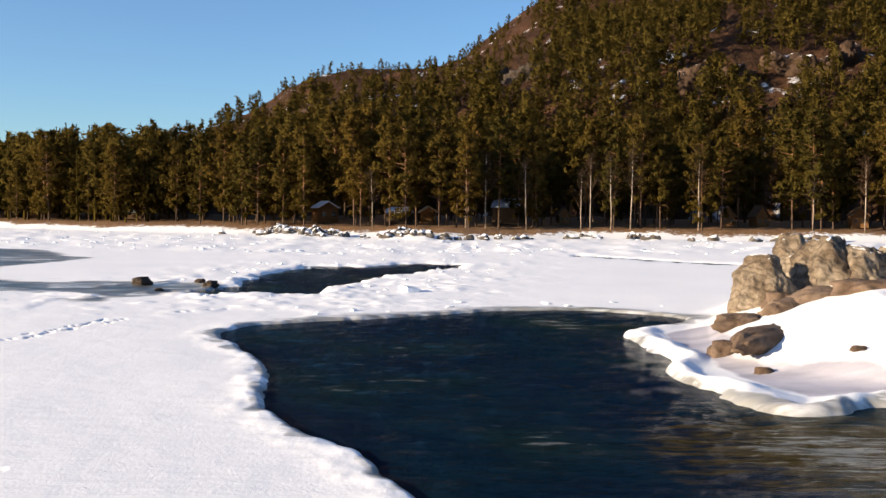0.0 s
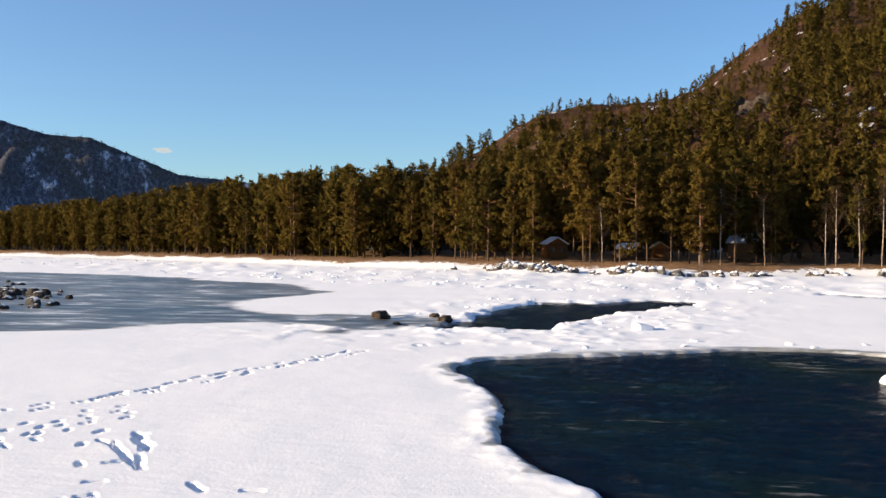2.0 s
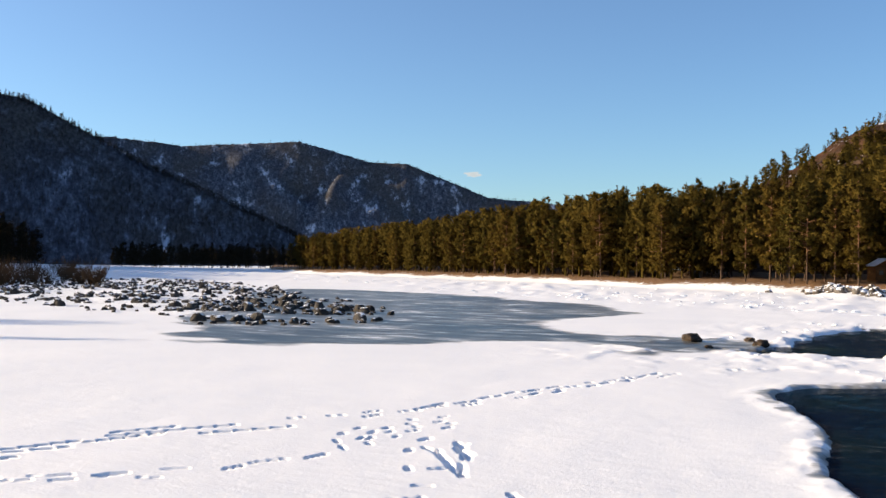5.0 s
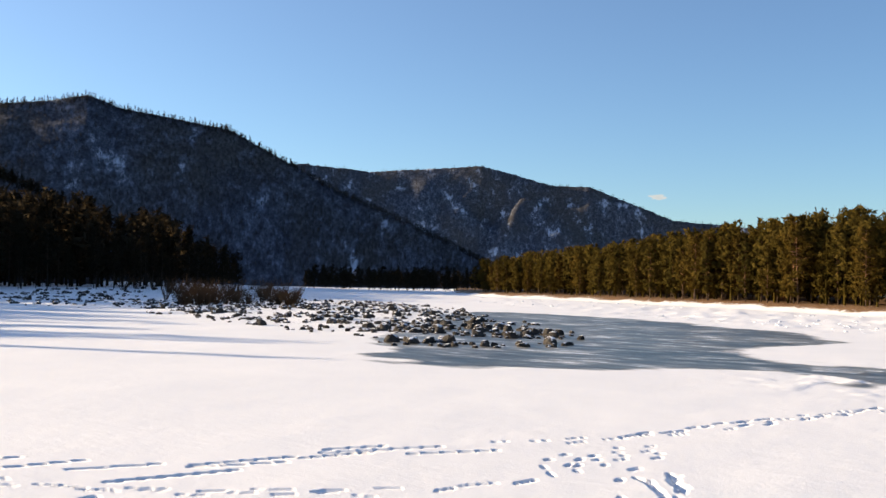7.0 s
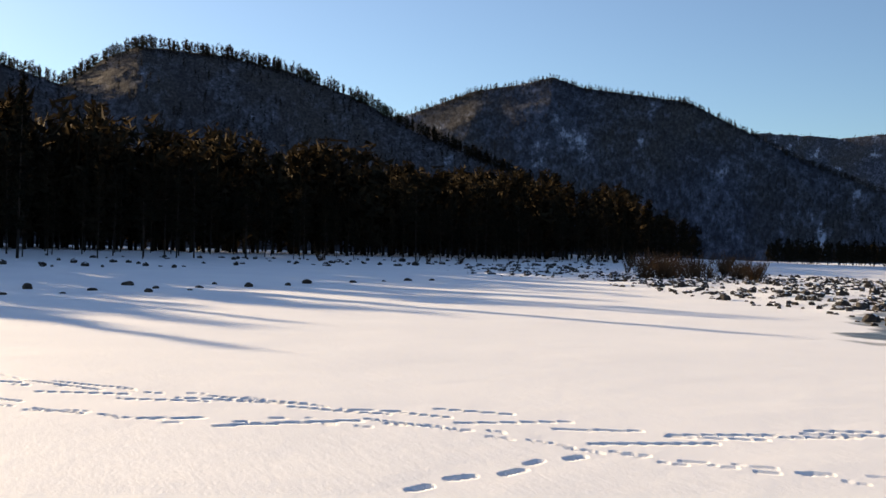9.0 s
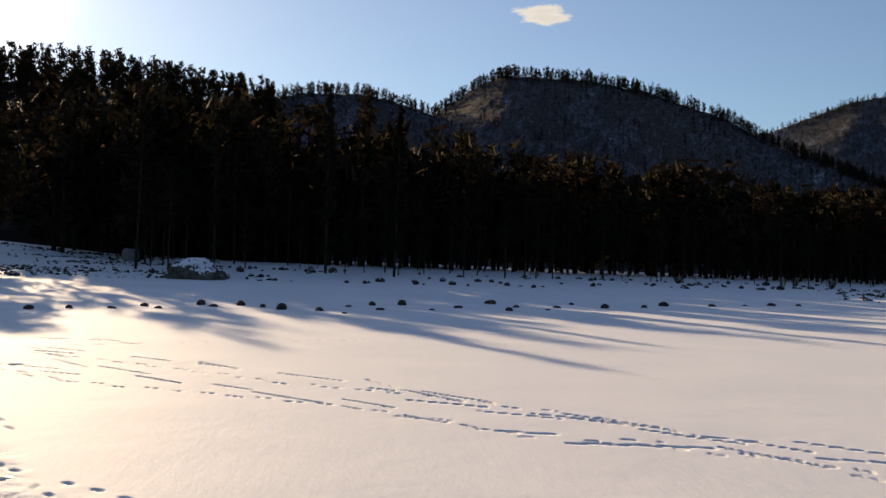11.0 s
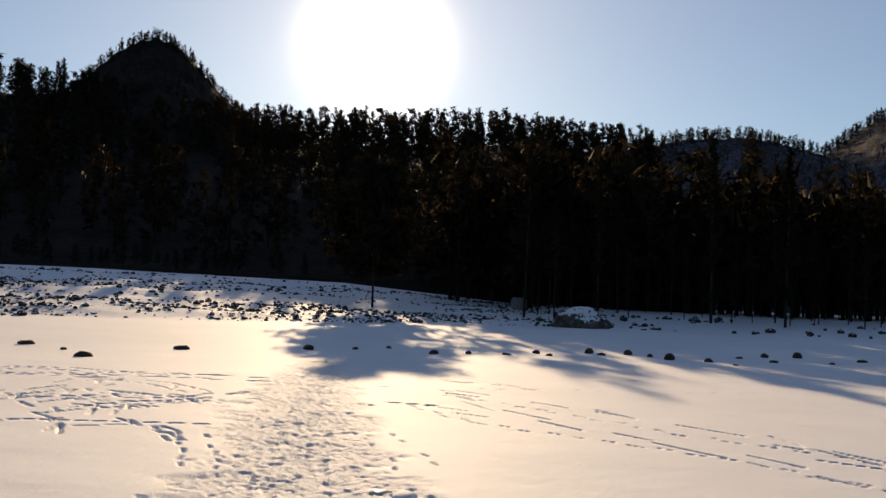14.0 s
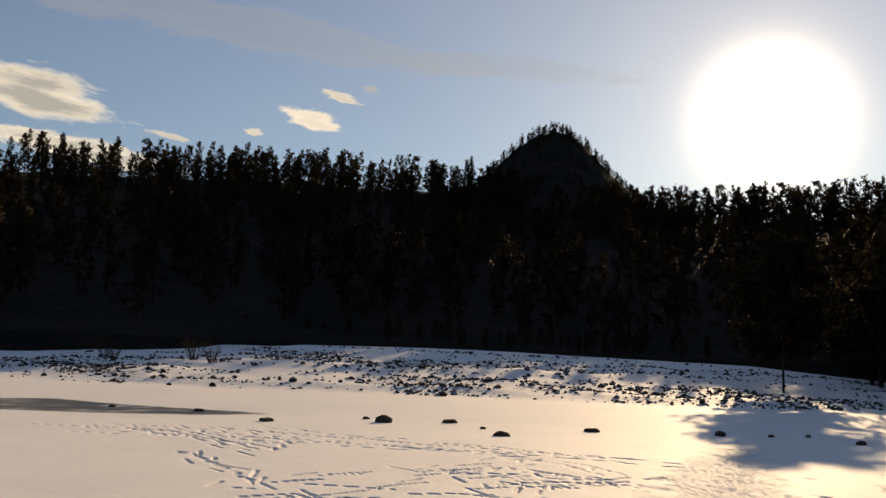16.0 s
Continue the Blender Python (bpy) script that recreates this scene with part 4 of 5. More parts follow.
def blades(rng, centres, size, count, up=0.45, slim=0.145):
    """Needle tufts: narrow triangles round each centre."""
    c = np.repeat(centres, count, 0)
    n = len(c)
    d = rng.normal(size=(n, 3)) + [0, 0, up]
    d /= np.linalg.norm(d, axis=1)[:, None]
    out = c * [1, 1, 0] / (np.linalg.norm(c[:, :2], axis=1)[:, None] + 0.05 * size) + [0, 0, 0.35] + 0.7 * rng.normal(size=(n, 3))   # twigs spread outwards
    s = np.cross(d, out)
    s /= np.linalg.norm(s, axis=1)[:, None] + 1e-9
    L = size * rng.uniform(0.6, 1.25, (n, 1))
    o = c - d * L * 0.35 + rng.normal(size=(n, 3)) * size * 0.22
    v = np.stack([o - s * L * slim, o + s * L * slim, o + d * L], 1).reshape(-1, 3)
    # each tuft is lit as a soft bough on a rounded crown
    axis = c * [1, 1, 0]
    axis = axis / (np.linalg.norm(axis, axis=1)[:, None] + 0.4 * size)
    soft = 0.55 * (v - np.repeat(c, 3, 0)) / size + np.repeat(0.6 * axis + [0, 0, 0.35] + 0.22 * rng.normal(size=(n, 3)), 3, 0)
    soft /= np.linalg.norm(soft, axis=1)[:, None] + 1e-9
    return v, np.arange(3 * n).reshape(-1, 3), soft


def pine_parts(rng, H, clear, width, nbr, per, count, size, shape="round", stubs=6):
    lean = rng.normal(0, 0.012, 2)
    zz = np.linspace(-0.4, H * 0.97, 9)
    bend = rng.normal(0, 0.05, (9, 2)).cumsum(0) * 0.35
    bend[0] = 0
    line = np.stack([lean[0] * zz + bend[:, 0], lean[1] * zz + bend[:, 1], zz], 1)
    r0 = 0.0075 * H + 0.03
    wood = [tube(line, np.linspace(r0, r0 * 0.12, 9), 5)]
    tips = []
    for i in range(nbr):
        u = ((i + rng.uniform()) / nbr) ** 0.9
        h = H * (clear + (0.985 - clear) * u)
        if shape == "round":
            reach = width * min(1, 0.45 + 2.2 * u) * (1 - u ** 2.2) ** 0.75 + 0.015 * H
        elif shape == "pine":
            reach = width * min(1, 0.5 + 1.4 * u) * (1 - 0.93 * u) ** 0.5 + 0.01 * H
        else:
            reach = width * (1 - u) ** 0.8 * min(1, 0.6 + 2 * u) + 0.008 * H
        reach *= rng.uniform(0.45, 1.25)
        a = rng.uniform(0, 2 * np.pi)
        base = np.array([np.interp(h, zz, line[:, 0]), np.interp(h, zz, line[:, 1]), h])
        rise = rng.uniform(-0.25, 0.15) + 0.55 * u
        end = base + reach * np.array([np.cos(a), np.sin(a), rise])
        wood.append(tube([base, end], [0.035 + 0.008 * reach, 0.012], 3))
        k = max(2, int(per * (0.4 + reach / width)))
        s = rng.choice([0.45, 0.75, 1.0], (k, 1), p=[0.25, 0.35, 0.4]) * rng.uniform(0.85, 1.1, (k, 1))
        tips.append(base + (end - base) * s + rng.normal(size=(k, 3)) * [0.12 * reach, 0.12 * reach, 0.05 * reach + 0.1 * size])
    for i in range(stubs):
        h = H * rng.uniform(0.12, clear + 0.05)
        a = rng.uniform(0, 2 * np.pi)
        base = np.array([np.interp(h, zz, line[:, 0]), np.interp(h, zz, line[:, 1]), h])
        wood.append(tube([base, base + rng.uniform(0.4, 1.3) * np.array([np.cos(a), np.sin(a), -0.1])], [0.025, 0.008], 3))
    return gather(wood), blades(rng, np.concatenate(tips), size, count)


def bare_parts(rng, H, spread, limbs):
    zz = np.linspace(-0.3, H * 0.9, 8)
    line = np.stack([rng.normal(0, 0.06, 8).cumsum() * 0.6, rng.normal(0, 0.06, 8).cumsum() * 0.6, zz], 1)
    wood, fine = [tube(line, np.linspace(0.008 * H + 0.02, 0.02, 8), 6)], []
    for i in range(limbs):
        u = rng.uniform(0.35, 1)
        b = np.array([np.interp(u * H * 0.9, zz, line[:, k]) for k in (0, 1)] + [u * H * 0.9])
        a = rng.uniform(0, 2 * np.pi)
        e = b + spread * (1.1 - u) * rng.uniform(0.8, 1.6) * np.array([np.cos(a), np.sin(a), rng.uniform(0.8, 1.6)]) + [0, 0, 0.3]
        fine.append(tube([b, (b + e) / 2 - [0, 0, 0.05], e], [0.04, 0.028, 0.012], 3))
        for j in range(5):
            q = b + (e - b) * rng.uniform(0.3, 1)
            w = q + rng.normal(size=3) * [0.5, 0.5, 0.35] + [0, 0, 0.45]
            fine.append(tube([q, w], [0.016, 0.006], 3))
            w2 = w + rng.normal(size=3) * 0.3 + [0, 0, 0.2]
            fine.append(tube([w, w2], [0.01, 0.004], 3))
    return gather(wood), gather(fine)


def tree_thing(name, label, wood, leaf, bark, needles, crown="crown"):
    e = tagged(new(name), label, "tree")
    part("trunk", mesh_of("trunk", *wood, bark), bark, e)
    part(crown, mesh_of(crown, leaf[0], leaf[1], needles, len(leaf) > 2, leaf[2] if len(leaf) > 2 else None), needles, e)
    return e


def stand(x, y, z, turn, size, lean=0.0):
    return pose(x, y, z, lean, 0, turn) @ Matrix.Diagonal((size, size, size, 1))


def scatter(rng, count, spacing, draw):
    """Up to count places from draw(), no two nearer than spacing."""
    out = np.zeros((count, 2))
    n = 0
    for p in draw(count * 60):
        if n == count:
            break
        if n == 0 or np.min((out[:n, 0] - p[0]) ** 2 + (out[:n, 1] - p[1]) ** 2) > spacing * spacing:
            out[n] = p
            n += 1
    return out[:n]


def spots(rng, land, depth0, depth1, a0, a1, r0=90, r1=420):
    def draw(n):
        x, y = polar(rng.uniform(a0, a1, n), rng.uniform(r0, r1, n))
        s = inside(land, x, y)
        k = (s > depth0) & (s < depth1)
        return np.stack([x[k], y[k]], 1)
    return draw


PLACED = []


def plant(kinds, places, rng, hmin, hmax, group, ground=None, hfun=None):
    """Copies of the kinds at the places; the first of each kind is moved there itself."""
    g = ground_height(places[:, 0], places[:, 1])
    for k, ((x, y), z) in enumerate(zip(places, g)):
        ob, H = kinds[k % len(kinds) if k < len(kinds) else rng.integers(len(kinds))]
        h = hfun(x, y) * rng.uniform(hmin, hmax) if hfun else rng.uniform(hmin, hmax)
        m = stand(x, y, z - 0.05, rng.uniform(0, 360), h / H, rng.normal(0, 1.0))
        if ob in PLACED:
            copy_thing(ob, m)
        else:
            PLACED.append(ob)
            ob.matrix_basis = m
            tagged(ob, group=group)


RNG = np.random.default_rng(5)
# sunlit pines of the far bank
PINES = []
for k in range(7):
    H = 16
    w, lf = pine_parts(RNG, H, (0.16, 0.26, 0.33, 0.12, 0.36, 0.1, 0.22)[k], (3.3, 3.0, 3.1, 2.9, 3.0, 3.6, 3.1)[k], 74, 7, 13, 0.6, ("pine", "pine", "round", "pine", "round", "pine", "pine")[k])
    PINES.append((tree_thing("pine_tree", "tall green pine with orange bark on the far bank", w, lf, M_PINEBARK, M_PINE), H))


def right_spot(d0, d1, a0, a1):
    return spots(RNG, RIGHT_LAND, d0, d1, a0, a1)


front = scatter(RNG, 165, 2.6, right_spot(8, 24, -28, 39.5))
back = scatter(RNG, 190, 2.7, right_spot(22, 46, -28, 39.5))
HUTS = np.array([0.73, 6.63, -7.0, -17.7, -22.72])


def right_height(x, y):
    el = np.interp(np.degrees(np.arctan2(-x, y)), [-30, 0, 8, 12, 15.4, 20.3, 25.1, 31, 36.4, 39], [5.5, 5.4, 5.85, 5.6, 4.95, 4.3, 3.8, 2.6, 1.95, 1.5])
    return min(19.5, 4 + math.hypot(x, y) * math.tan(radians(el)) - float(ground_height(x, y)))


front = front[np.min(np.abs(np.degrees(np.arctan2(-front[:, :1], front[:, 1:])) - HUTS), 1) > 0.65]
pts = np.vstack([front, back])
low = np.degrees(np.arctan2(-pts[:, 0], pts[:, 1])) > 7.5
plant(PINES, pts[~low], RNG, 0.74, 1.02, "pines of the far bank", hfun=right_height)
plant([PINES[0], PINES[3], PINES[5]], pts[low], RNG, 0.72, 1.02, "pines of the far bank", hfun=right_height)

# conifers of the shaded bank, their shade put into needle and bark colour
DARKS = []
for k in range(5):
    H = 22
    w, lf = pine_parts(RNG, H, (0.25, 0.4, 0.3, 0.2, 0.35)[k], (2.9, 3.3, 2.5, 3.0, 3.4)[k], 56, 7, 10, 0.7, ("round", "round", "cone", "cone", "round")[k])
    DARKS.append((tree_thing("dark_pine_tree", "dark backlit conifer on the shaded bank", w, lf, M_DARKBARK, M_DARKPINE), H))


def left_spot(d0, d1, a0, a1):
    return spots(RNG, LEFT_LAND, d0, d1, a0, a1)


def left_height(x, y):
    az = np.degrees(np.arctan2(-x, y))
    r = math.hypot(x, y)
    el = np.interp(az, [52, 53, 57, 60, 63.4, 66.7, 73, 78, 82.7, 85.7, 88.6, 91.4, 96, 100, 102, 106, 108, 112], [0.3, 1.9, 3.7, 4.5, 4.6, 4.8, 5.9, 6.2, 6.8, 7.2, 8.3, 9.6, 9.9, 11.0, 11.5, 11.4, 11.4, 9.8])
    return min(29.0, 4 + r * math.tan(radians(el)) - float(ground_height(x, y)))


lf_front = scatter(RNG, 130, 4.2, left_spot(16, 40, 52.6, 105.5))
plant(DARKS, lf_front, RNG, 0.72, 1.0, "dark trees of the shaded bank", hfun=lambda x, y: min(left_height(x, y), 19.0))
lf_low = scatter(RNG, 150, 3.6, left_spot(84, 118, 107, 160))
plant(DARKS, lf_low, RNG, 5, 8.5, "dark trees of the shaded bank")


w, lf = pine_parts(RNG, 26, 0.12, 2.0, 76, 6, 10, 0.7, "cone")
SLIM = (tree_thing("slim_conifer_tree", "tall slim conifer at the edge of the shaded forest", w, lf, M_DARKBARK, M_DARKPINE), 26)
for tall, spot in ((26.5, (-138.5, -36.4)), (23, (-140.8, -26.2)), (27, (-144.3, -10.8)), (25, (-146.3, -0.9))):
    plant([SLIM], np.array([spot]), RNG, tall, tall + 0.2, "dark trees of the shaded bank")
w, lf = pine_parts(RNG, 22, 0.26, 8.0, 190, 12, 12, 0.95, "pine")
ROUND = tree_thing("broad_pine_tree", "single broad-crowned pine standing on the sunny bank", w, lf, M_DARKBARK, M_DARKPINE)
ROUND.matrix_basis = stand(*polar(113.45, 143), float(ground_height(*polar(113.45, 143))) - 0.1, 30, 0.93)


# woods too many to count
def woods(name, label, kinds, x, y, z, size, material, rng):
    """One joined mesh of many small trees."""
    V, F, N, n = [], [], [], 0
    pick = rng.integers(len(kinds), size=len(x))
    for i in range(len(x)):
        v, f, soft = kinds[pick[i]]
        a = rng.uniform(0, 2 * np.pi)
        c, s = np.cos(a), np.sin(a)
        V.append(np.stack([(v[:, 0] * c - v[:, 1] * s) * size[i] + x[i], (v[:, 0] * s + v[:, 1] * c) * size[i] + y[i], v[:, 2] * size[i] + z[i]], 1))
        N.append(np.stack([soft[:, 0] * c - soft[:, 1] * s, soft[:, 0] * s + soft[:, 1] * c, soft[:, 2]], 1))
        F.append(f + n)
        n += len(v)
    return tagged(new(name, mesh_of(name, np.concatenate(V), np.concatenate(F), material, True, np.concatenate(N))), label, "forest", kind="stuff")


def small_kinds(rng, count, clear, width, shape, nbr=18, per=3, tri=5, size=0.095):
    out = []
    for k in range(count):
        w, lf = pine_parts(rng, 1.0, clear, width, nbr, per, tri, size, shape, 0)
        st = tube([[0, 0, -0.05], [0, 0, 0.95]], [0.018, 0.004], 3)
        round_stem = st[0] * [1, 1, 0] / (np.linalg.norm(st[0][:, :2], axis=1)[:, None] + 1e-9)
        out.append((*gather([st, lf[:2]]), np.concatenate([round_stem, lf[2]])))
    return out


SMALL = small_kinds(RNG, 6, 0.1, 0.22, "pine", 20, 3, 5, 0.125)
SPIKY = small_kinds(RNG, 6, 0.15, 0.2, "cone", 20, 4, 5, 0.1)
FULL = small_kinds(RNG, 6, 0.1, 0.2, "pine", 32, 5, 5, 0.068)
SPIRE = small_kinds(RNG, 6, 0.08, 0.22, "cone", 30, 4, 5, 0.078)
TINY = small_kinds(RNG, 6, 0.12, 0.2, "cone", 8, 2, 3, 0.19)
THIN = small_kinds(RNG, 4, 0.3, 0.17, "pine", 10, 2, 3, 0.15)

# pines up the right hill: dense low down, thin on the crags
NH = 3700
az = RNG.uniform(-31, 31, NH)
u = RNG.uniform(0.07, 1, NH) ** 1.25
hx, hy, hz = HILL_RIGHT.at(az, u)
clump = fbm(hx / 45, hy / 45, 3, 201)
rise = np.degrees(np.arctan2(hz - 4, np.hypot(hx, hy)))
dens = np.where((u < 0.26) | ((az < -7) & (u < 0.62)), 1.0, 0.62 - 0.3 * u + 1.3 * clump)
brown = (az > -5.5) & (rise > np.interp(az, [-5.5, -4, 0, 3, 8], [8.4, 7.4, 6.1, 5.4, 5.6]))
dens = np.where(brown, 0.4 + 0.8 * np.maximum(clump, 0), dens)
for ba, be, wa, we in ((-18.2, 7.2, 3.2, 1.3), (-14.2, 6.7, 1.0, 1.0), (-22.0, 7.6, 1.2, 1.1), (-4.2, 6.8, 1.7, 1.0)):
    dens = np.where(np.hypot((az - ba) / wa, (rise - be) / we) < 1, 0.05, dens)
dens = np.where(u > 0.97, dens + 0.35, dens)
keep = RNG.uniform(0, 1, NH) < dens
woods("pine_woods", "pine forest climbing the brown hillside", SMALL, hx[keep], hy[keep], hz[keep] - 0.3, RNG.uniform(7, 11.5, keep.sum()) * np.where(brown[keep], RNG.choice([0.3, 0.42, 0.65], keep.sum()), 1.0), M_PINE, RNG)
# filler forest behind the first rows on the flat
pts = np.vstack([scatter(RNG, 260, 3.8, right_spot(40, 110, -30, 30)), scatter(RNG, 240, 3.0, right_spot(12, 50, 16, 39.6))])
woods("pine_woods_flat", "dense pine forest behind the shore trees", FULL, pts[:, 0], pts[:, 1], ground_height(pts[:, 0], pts[:, 1]) - 0.2, np.array([right_height(a, b) for a, b in pts]) * RNG.uniform(0.8, 1.0, len(pts)), M_PINE, RNG)

# slope behind the sunny bank
NS = 1300
az = RNG.uniform(97, 160, NS)
u = np.where(RNG.uniform(0, 1, NS) < 0.42, RNG.uniform(0.88, 1.02, NS), RNG.uniform(0.02, 1, NS) ** 0.7)
hx, hy, hz = SLOPE_LEFT.at(az, u)
size = np.minimum(RNG.uniform(9, 24, NS), np.where(az > 127, 99, 0.258 * (np.hypot(hx, hy) - 124) + 3 - hz))
keep = size > 1.5
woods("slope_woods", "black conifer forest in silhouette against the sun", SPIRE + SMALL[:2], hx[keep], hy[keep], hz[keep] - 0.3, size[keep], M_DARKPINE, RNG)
# forest behind the shaded bank
pts = scatter(RNG, 420, 4.0, left_spot(36, 130, 52.6, 109))
hh = np.array([left_height(a, b) for a, b in pts]) * RNG.uniform(0.75, 1.02, len(pts))
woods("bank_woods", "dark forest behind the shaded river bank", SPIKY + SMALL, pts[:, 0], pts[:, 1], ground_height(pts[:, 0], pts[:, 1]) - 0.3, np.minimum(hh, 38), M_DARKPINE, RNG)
# far end of the river
az = RNG.uniform(36.5, 49, 330)
hx, hy = polar(az, RNG.uniform(395, 640, 330))
woods("far_woods", "dark trees closing the far end of the river", SPIKY + SMALL, hx, hy, np.full(330, 1.5), RNG.uniform(6, 10, 330), M_DARKPINE, RNG)
# skyline and slope trees of the hills
for hill, nm, n, a0, a1, sz, lo in ((HILL_LEFT, "hill_left_trees", 1700, 62, 104, (6, 10), 0.05), (HILL_CONE, "hill_cone_trees", 600, 117, 134, (5, 8), 0.5),
                                    (MOUNT_MID, "middle_mountain_trees", 4600, 37, 76, (4, 7.5), 0.05), (MOUNT_FAR, "far_mountain_trees", 900, 24, 50, (5, 9), 0.6)):
    az = RNG.uniform(a0, a1, n)
    u = np.where(RNG.uniform(0, 1, n) < (0.3 if hill in (MOUNT_MID, MOUNT_FAR) else 0.7), RNG.uniform(0.94, 1.03, n), RNG.uniform(lo, 1, n))
    hx, hy, hz = hill.at(az, u)
    woods(nm, "bare and dark trees on the mountainside", TINY, hx, hy, hz - 0.5, RNG.uniform(*sz, n) * np.where(u > 0.93, 1.0, 0.7), M_FARTREE if hill in (MOUNT_MID, MOUNT_FAR) else M_DARKPINE, RNG)

def shore(land, az, depth):
    """The distance along a bearing at which the land reaches that far behind its shoreline."""
    rr = np.arange(85, 400, 0.5)
    s = inside(land, *polar(np.full(len(rr), az), rr))
    return float(rr[np.argmax(s > depth)])


# ---- bare birches, bushes ----
BIRCHES = []
for k in range(3):
    w, lf = bare_parts(RNG, 10, 1.6, 26)
    BIRCHES.append((tree_thing("birch_tree", "bare pale birch with thin twigs at the forest edge", w, lf, M_BIRCH, M_TWIG), 10))
places = np.array([polar(a, max(r, shore(RIGHT_LAND, a, 7.5))) for a, r in ((-1.5, 137), (-2.6, 139), (-4.9, 138), (-8.0, 140), (-8.5, 137), (-9.7, 135), (-10.8, 136), (-23.1, 128), (3.9, 140), (-14.5, 139), (-20.5, 134))])
plant(BIRCHES, places, RNG, 8.5, 11.5, "birches of the far bank")


def bush_thing(rng, H, n, spread):
    fine = []
    for i in range(n):
        a = rng.uniform(0, 2 * np.pi)
        b = np.array([np.cos(a), np.sin(a), 0]) * rng.uniform(0, 0.25 * spread)
        e = b + np.array([np.cos(a) * spread, np.sin(a) * spread, H]) * rng.uniform(0.5, 1.1)
        fine.append(tube([b - [0, 0, 0.15], (b + e) / 2 + rng.normal(size=3) * 0.06, e], [0.035, 0.022, 0.008], 3))
        for j in range(3):
            q = b + (e - b) * rng.uniform(0.4, 1)
            fine.append(tube([q, q + rng.normal(size=3) * 0.2 + [0, 0, 0.35]], [0.016, 0.006], 3))
    me = mesh_of("bush", *gather(fine), M_TWIG)
    return tagged(new("bush", me), "bare brown willow bush on the stony bar", "bush", "bare bushes")


BUSHES = [bush_thing(RNG, 2.0, 26, 1.1) for k in range(3)]
spots = [(RNG.uniform(49.5, 57), RNG.uniform(150, 235)) for k in range(60)] + [(RNG.uniform(52, 75), 0) for k in range(12)] + [(RNG.uniform(118, 158), 1) for k in range(4)]
for i, (a, r) in enumerate(spots):
    if r < 100:
        rr = shore(LEFT_LAND, a, 14 if r == 0 else 26)
        r = rr + RNG.uniform(-5, 9)
    x, y = polar(a, r)
    m = stand(x, y, float(ground_height(x, y)), RNG.uniform(0, 360), RNG.uniform(0.6, 1.5))
    if i < 3:
        BUSHES[i].matrix_basis = m
    else:
        copy_thing(BUSHES[i % 3], m)


# ---- stones and boulders ----
def stone_mesh(name, rng, size, material, sub=2, rough=0.28, flat=0.0, seed=0.0):
    """A weathered stone of the given width, depth and height, standing on its origin."""
    bm = bmesh.new()
    bmesh.ops.create_icosphere(bm, subdivisions=sub, radius=1.0)
    off = Vector(rng.uniform(-50, 50, 3))
    for v in bm.verts:
        d = v.co.normalized()
        k = 1 + rough * noise.noise(d * 0.9 + off) + rough * 0.6 * noise.noise(d * 2.1 + off) + rough * 0.3 * noise.noise(d * 5.0 + off)
        k += rough * 0.22 * noise.noise(d * 9.0 + off) + rough * 0.12 * noise.noise(d * 19.0 - off) - rough * 0.5 * max(0, 0.12 - abs(noise.noise(d * 1.7 - off)))  # worn, with clefts
        p = d * k
        p.z = max(p.z, -0.45) if p.z < 0 else min(p.z, 1 - flat) + max(0, p.z - 1 + flat) * 0.25
        v.co = Vector((p.x * size[0] / 2, p.y * size[1] / 2, p.z * size[2] / 1.45 + size[2] * 0.24))
    for f in bm.faces:
        f.smooth = sub > 2
    me = bpy.data.meshes.new(name)
    bm.to_mesh(me)
    bm.free()
    me.materials.append(material)
    return me


def boulder(az, r, base, size, material, label, turn=0.0, tilt=0.0, sub=4, rough=0.3, flat=0.0):
    x, y = polar(az, r)
    if base is None:   # a slab lying in the snow
        base = float(ground_height(x, y)) - 0.42 * size[2]
    ob = new("boulder", stone_mesh("boulder", RNG, size, material, sub, rough, flat))
    ob.matrix_world = pose(x, y, base, tilt, 0, az + turn)
    return tagged(ob, label, "boulder", "boulders of the rocky point")


BROWN, FLAT = "large weathered brown boulder on the snowy point", "flat brown slab of rock lying in snow"
boulder(-18.15, 36.0, 0.5, (2.0, 2.0, 2.15), M_ROCK, BROWN, 20, 0, 5, 0.3)
boulder(-19.0, 34.6, 0.6, (1.0, 1.1, 0.8), M_SLAB, BROWN, 70, 0, 4, 0.45)
boulder(-21.3, 37.6, 0.95, (2.6, 2.4, 2.35), M_ROCK, BROWN, -15, 0, 5, 0.34)
boulder(-23.0, 37.4, 1.0, (2.0, 2.2, 1.9), M_ROCK, BROWN, 65, 0, 5, 0.42)
boulder(-19.6, 41.5, 0.95, (1.75, 2.0, 2.3), M_ROCK, BROWN, 40, 0, 5, 0.36)
boulder(-24.8, 38.2, 1.1, (2.2, 2.2, 1.8), M_ROCK, BROWN, 80, 0, 5, 0.42)
boulder(-27.5, 38.0, 1.1, (3.2, 3.0, 2.2), M_ROCK, BROWN, 10, 0, 4, 0.42)
boulder(-19.6, 33.6, None, (2.3, 1.2, 0.8), M_SLAB, FLAT, 38, 14, 4, 0.5, 0.45)
boulder(-21.4, 34.0, None, (2.0, 1.1, 0.8), M_SLAB, FLAT, 15, 12, 4, 0.5, 0.45)
boulder(-24.0, 33.4, None, (2.6, 1.5, 0.7), M_SLAB, FLAT, -10, 6, 4, 0.5, 0.35)
boulder(-18.5, 29.0, None, (4.3, 1.0, 0.75), M_SLAB, FLAT, 69, 14, 4, 0.5, 0.5)
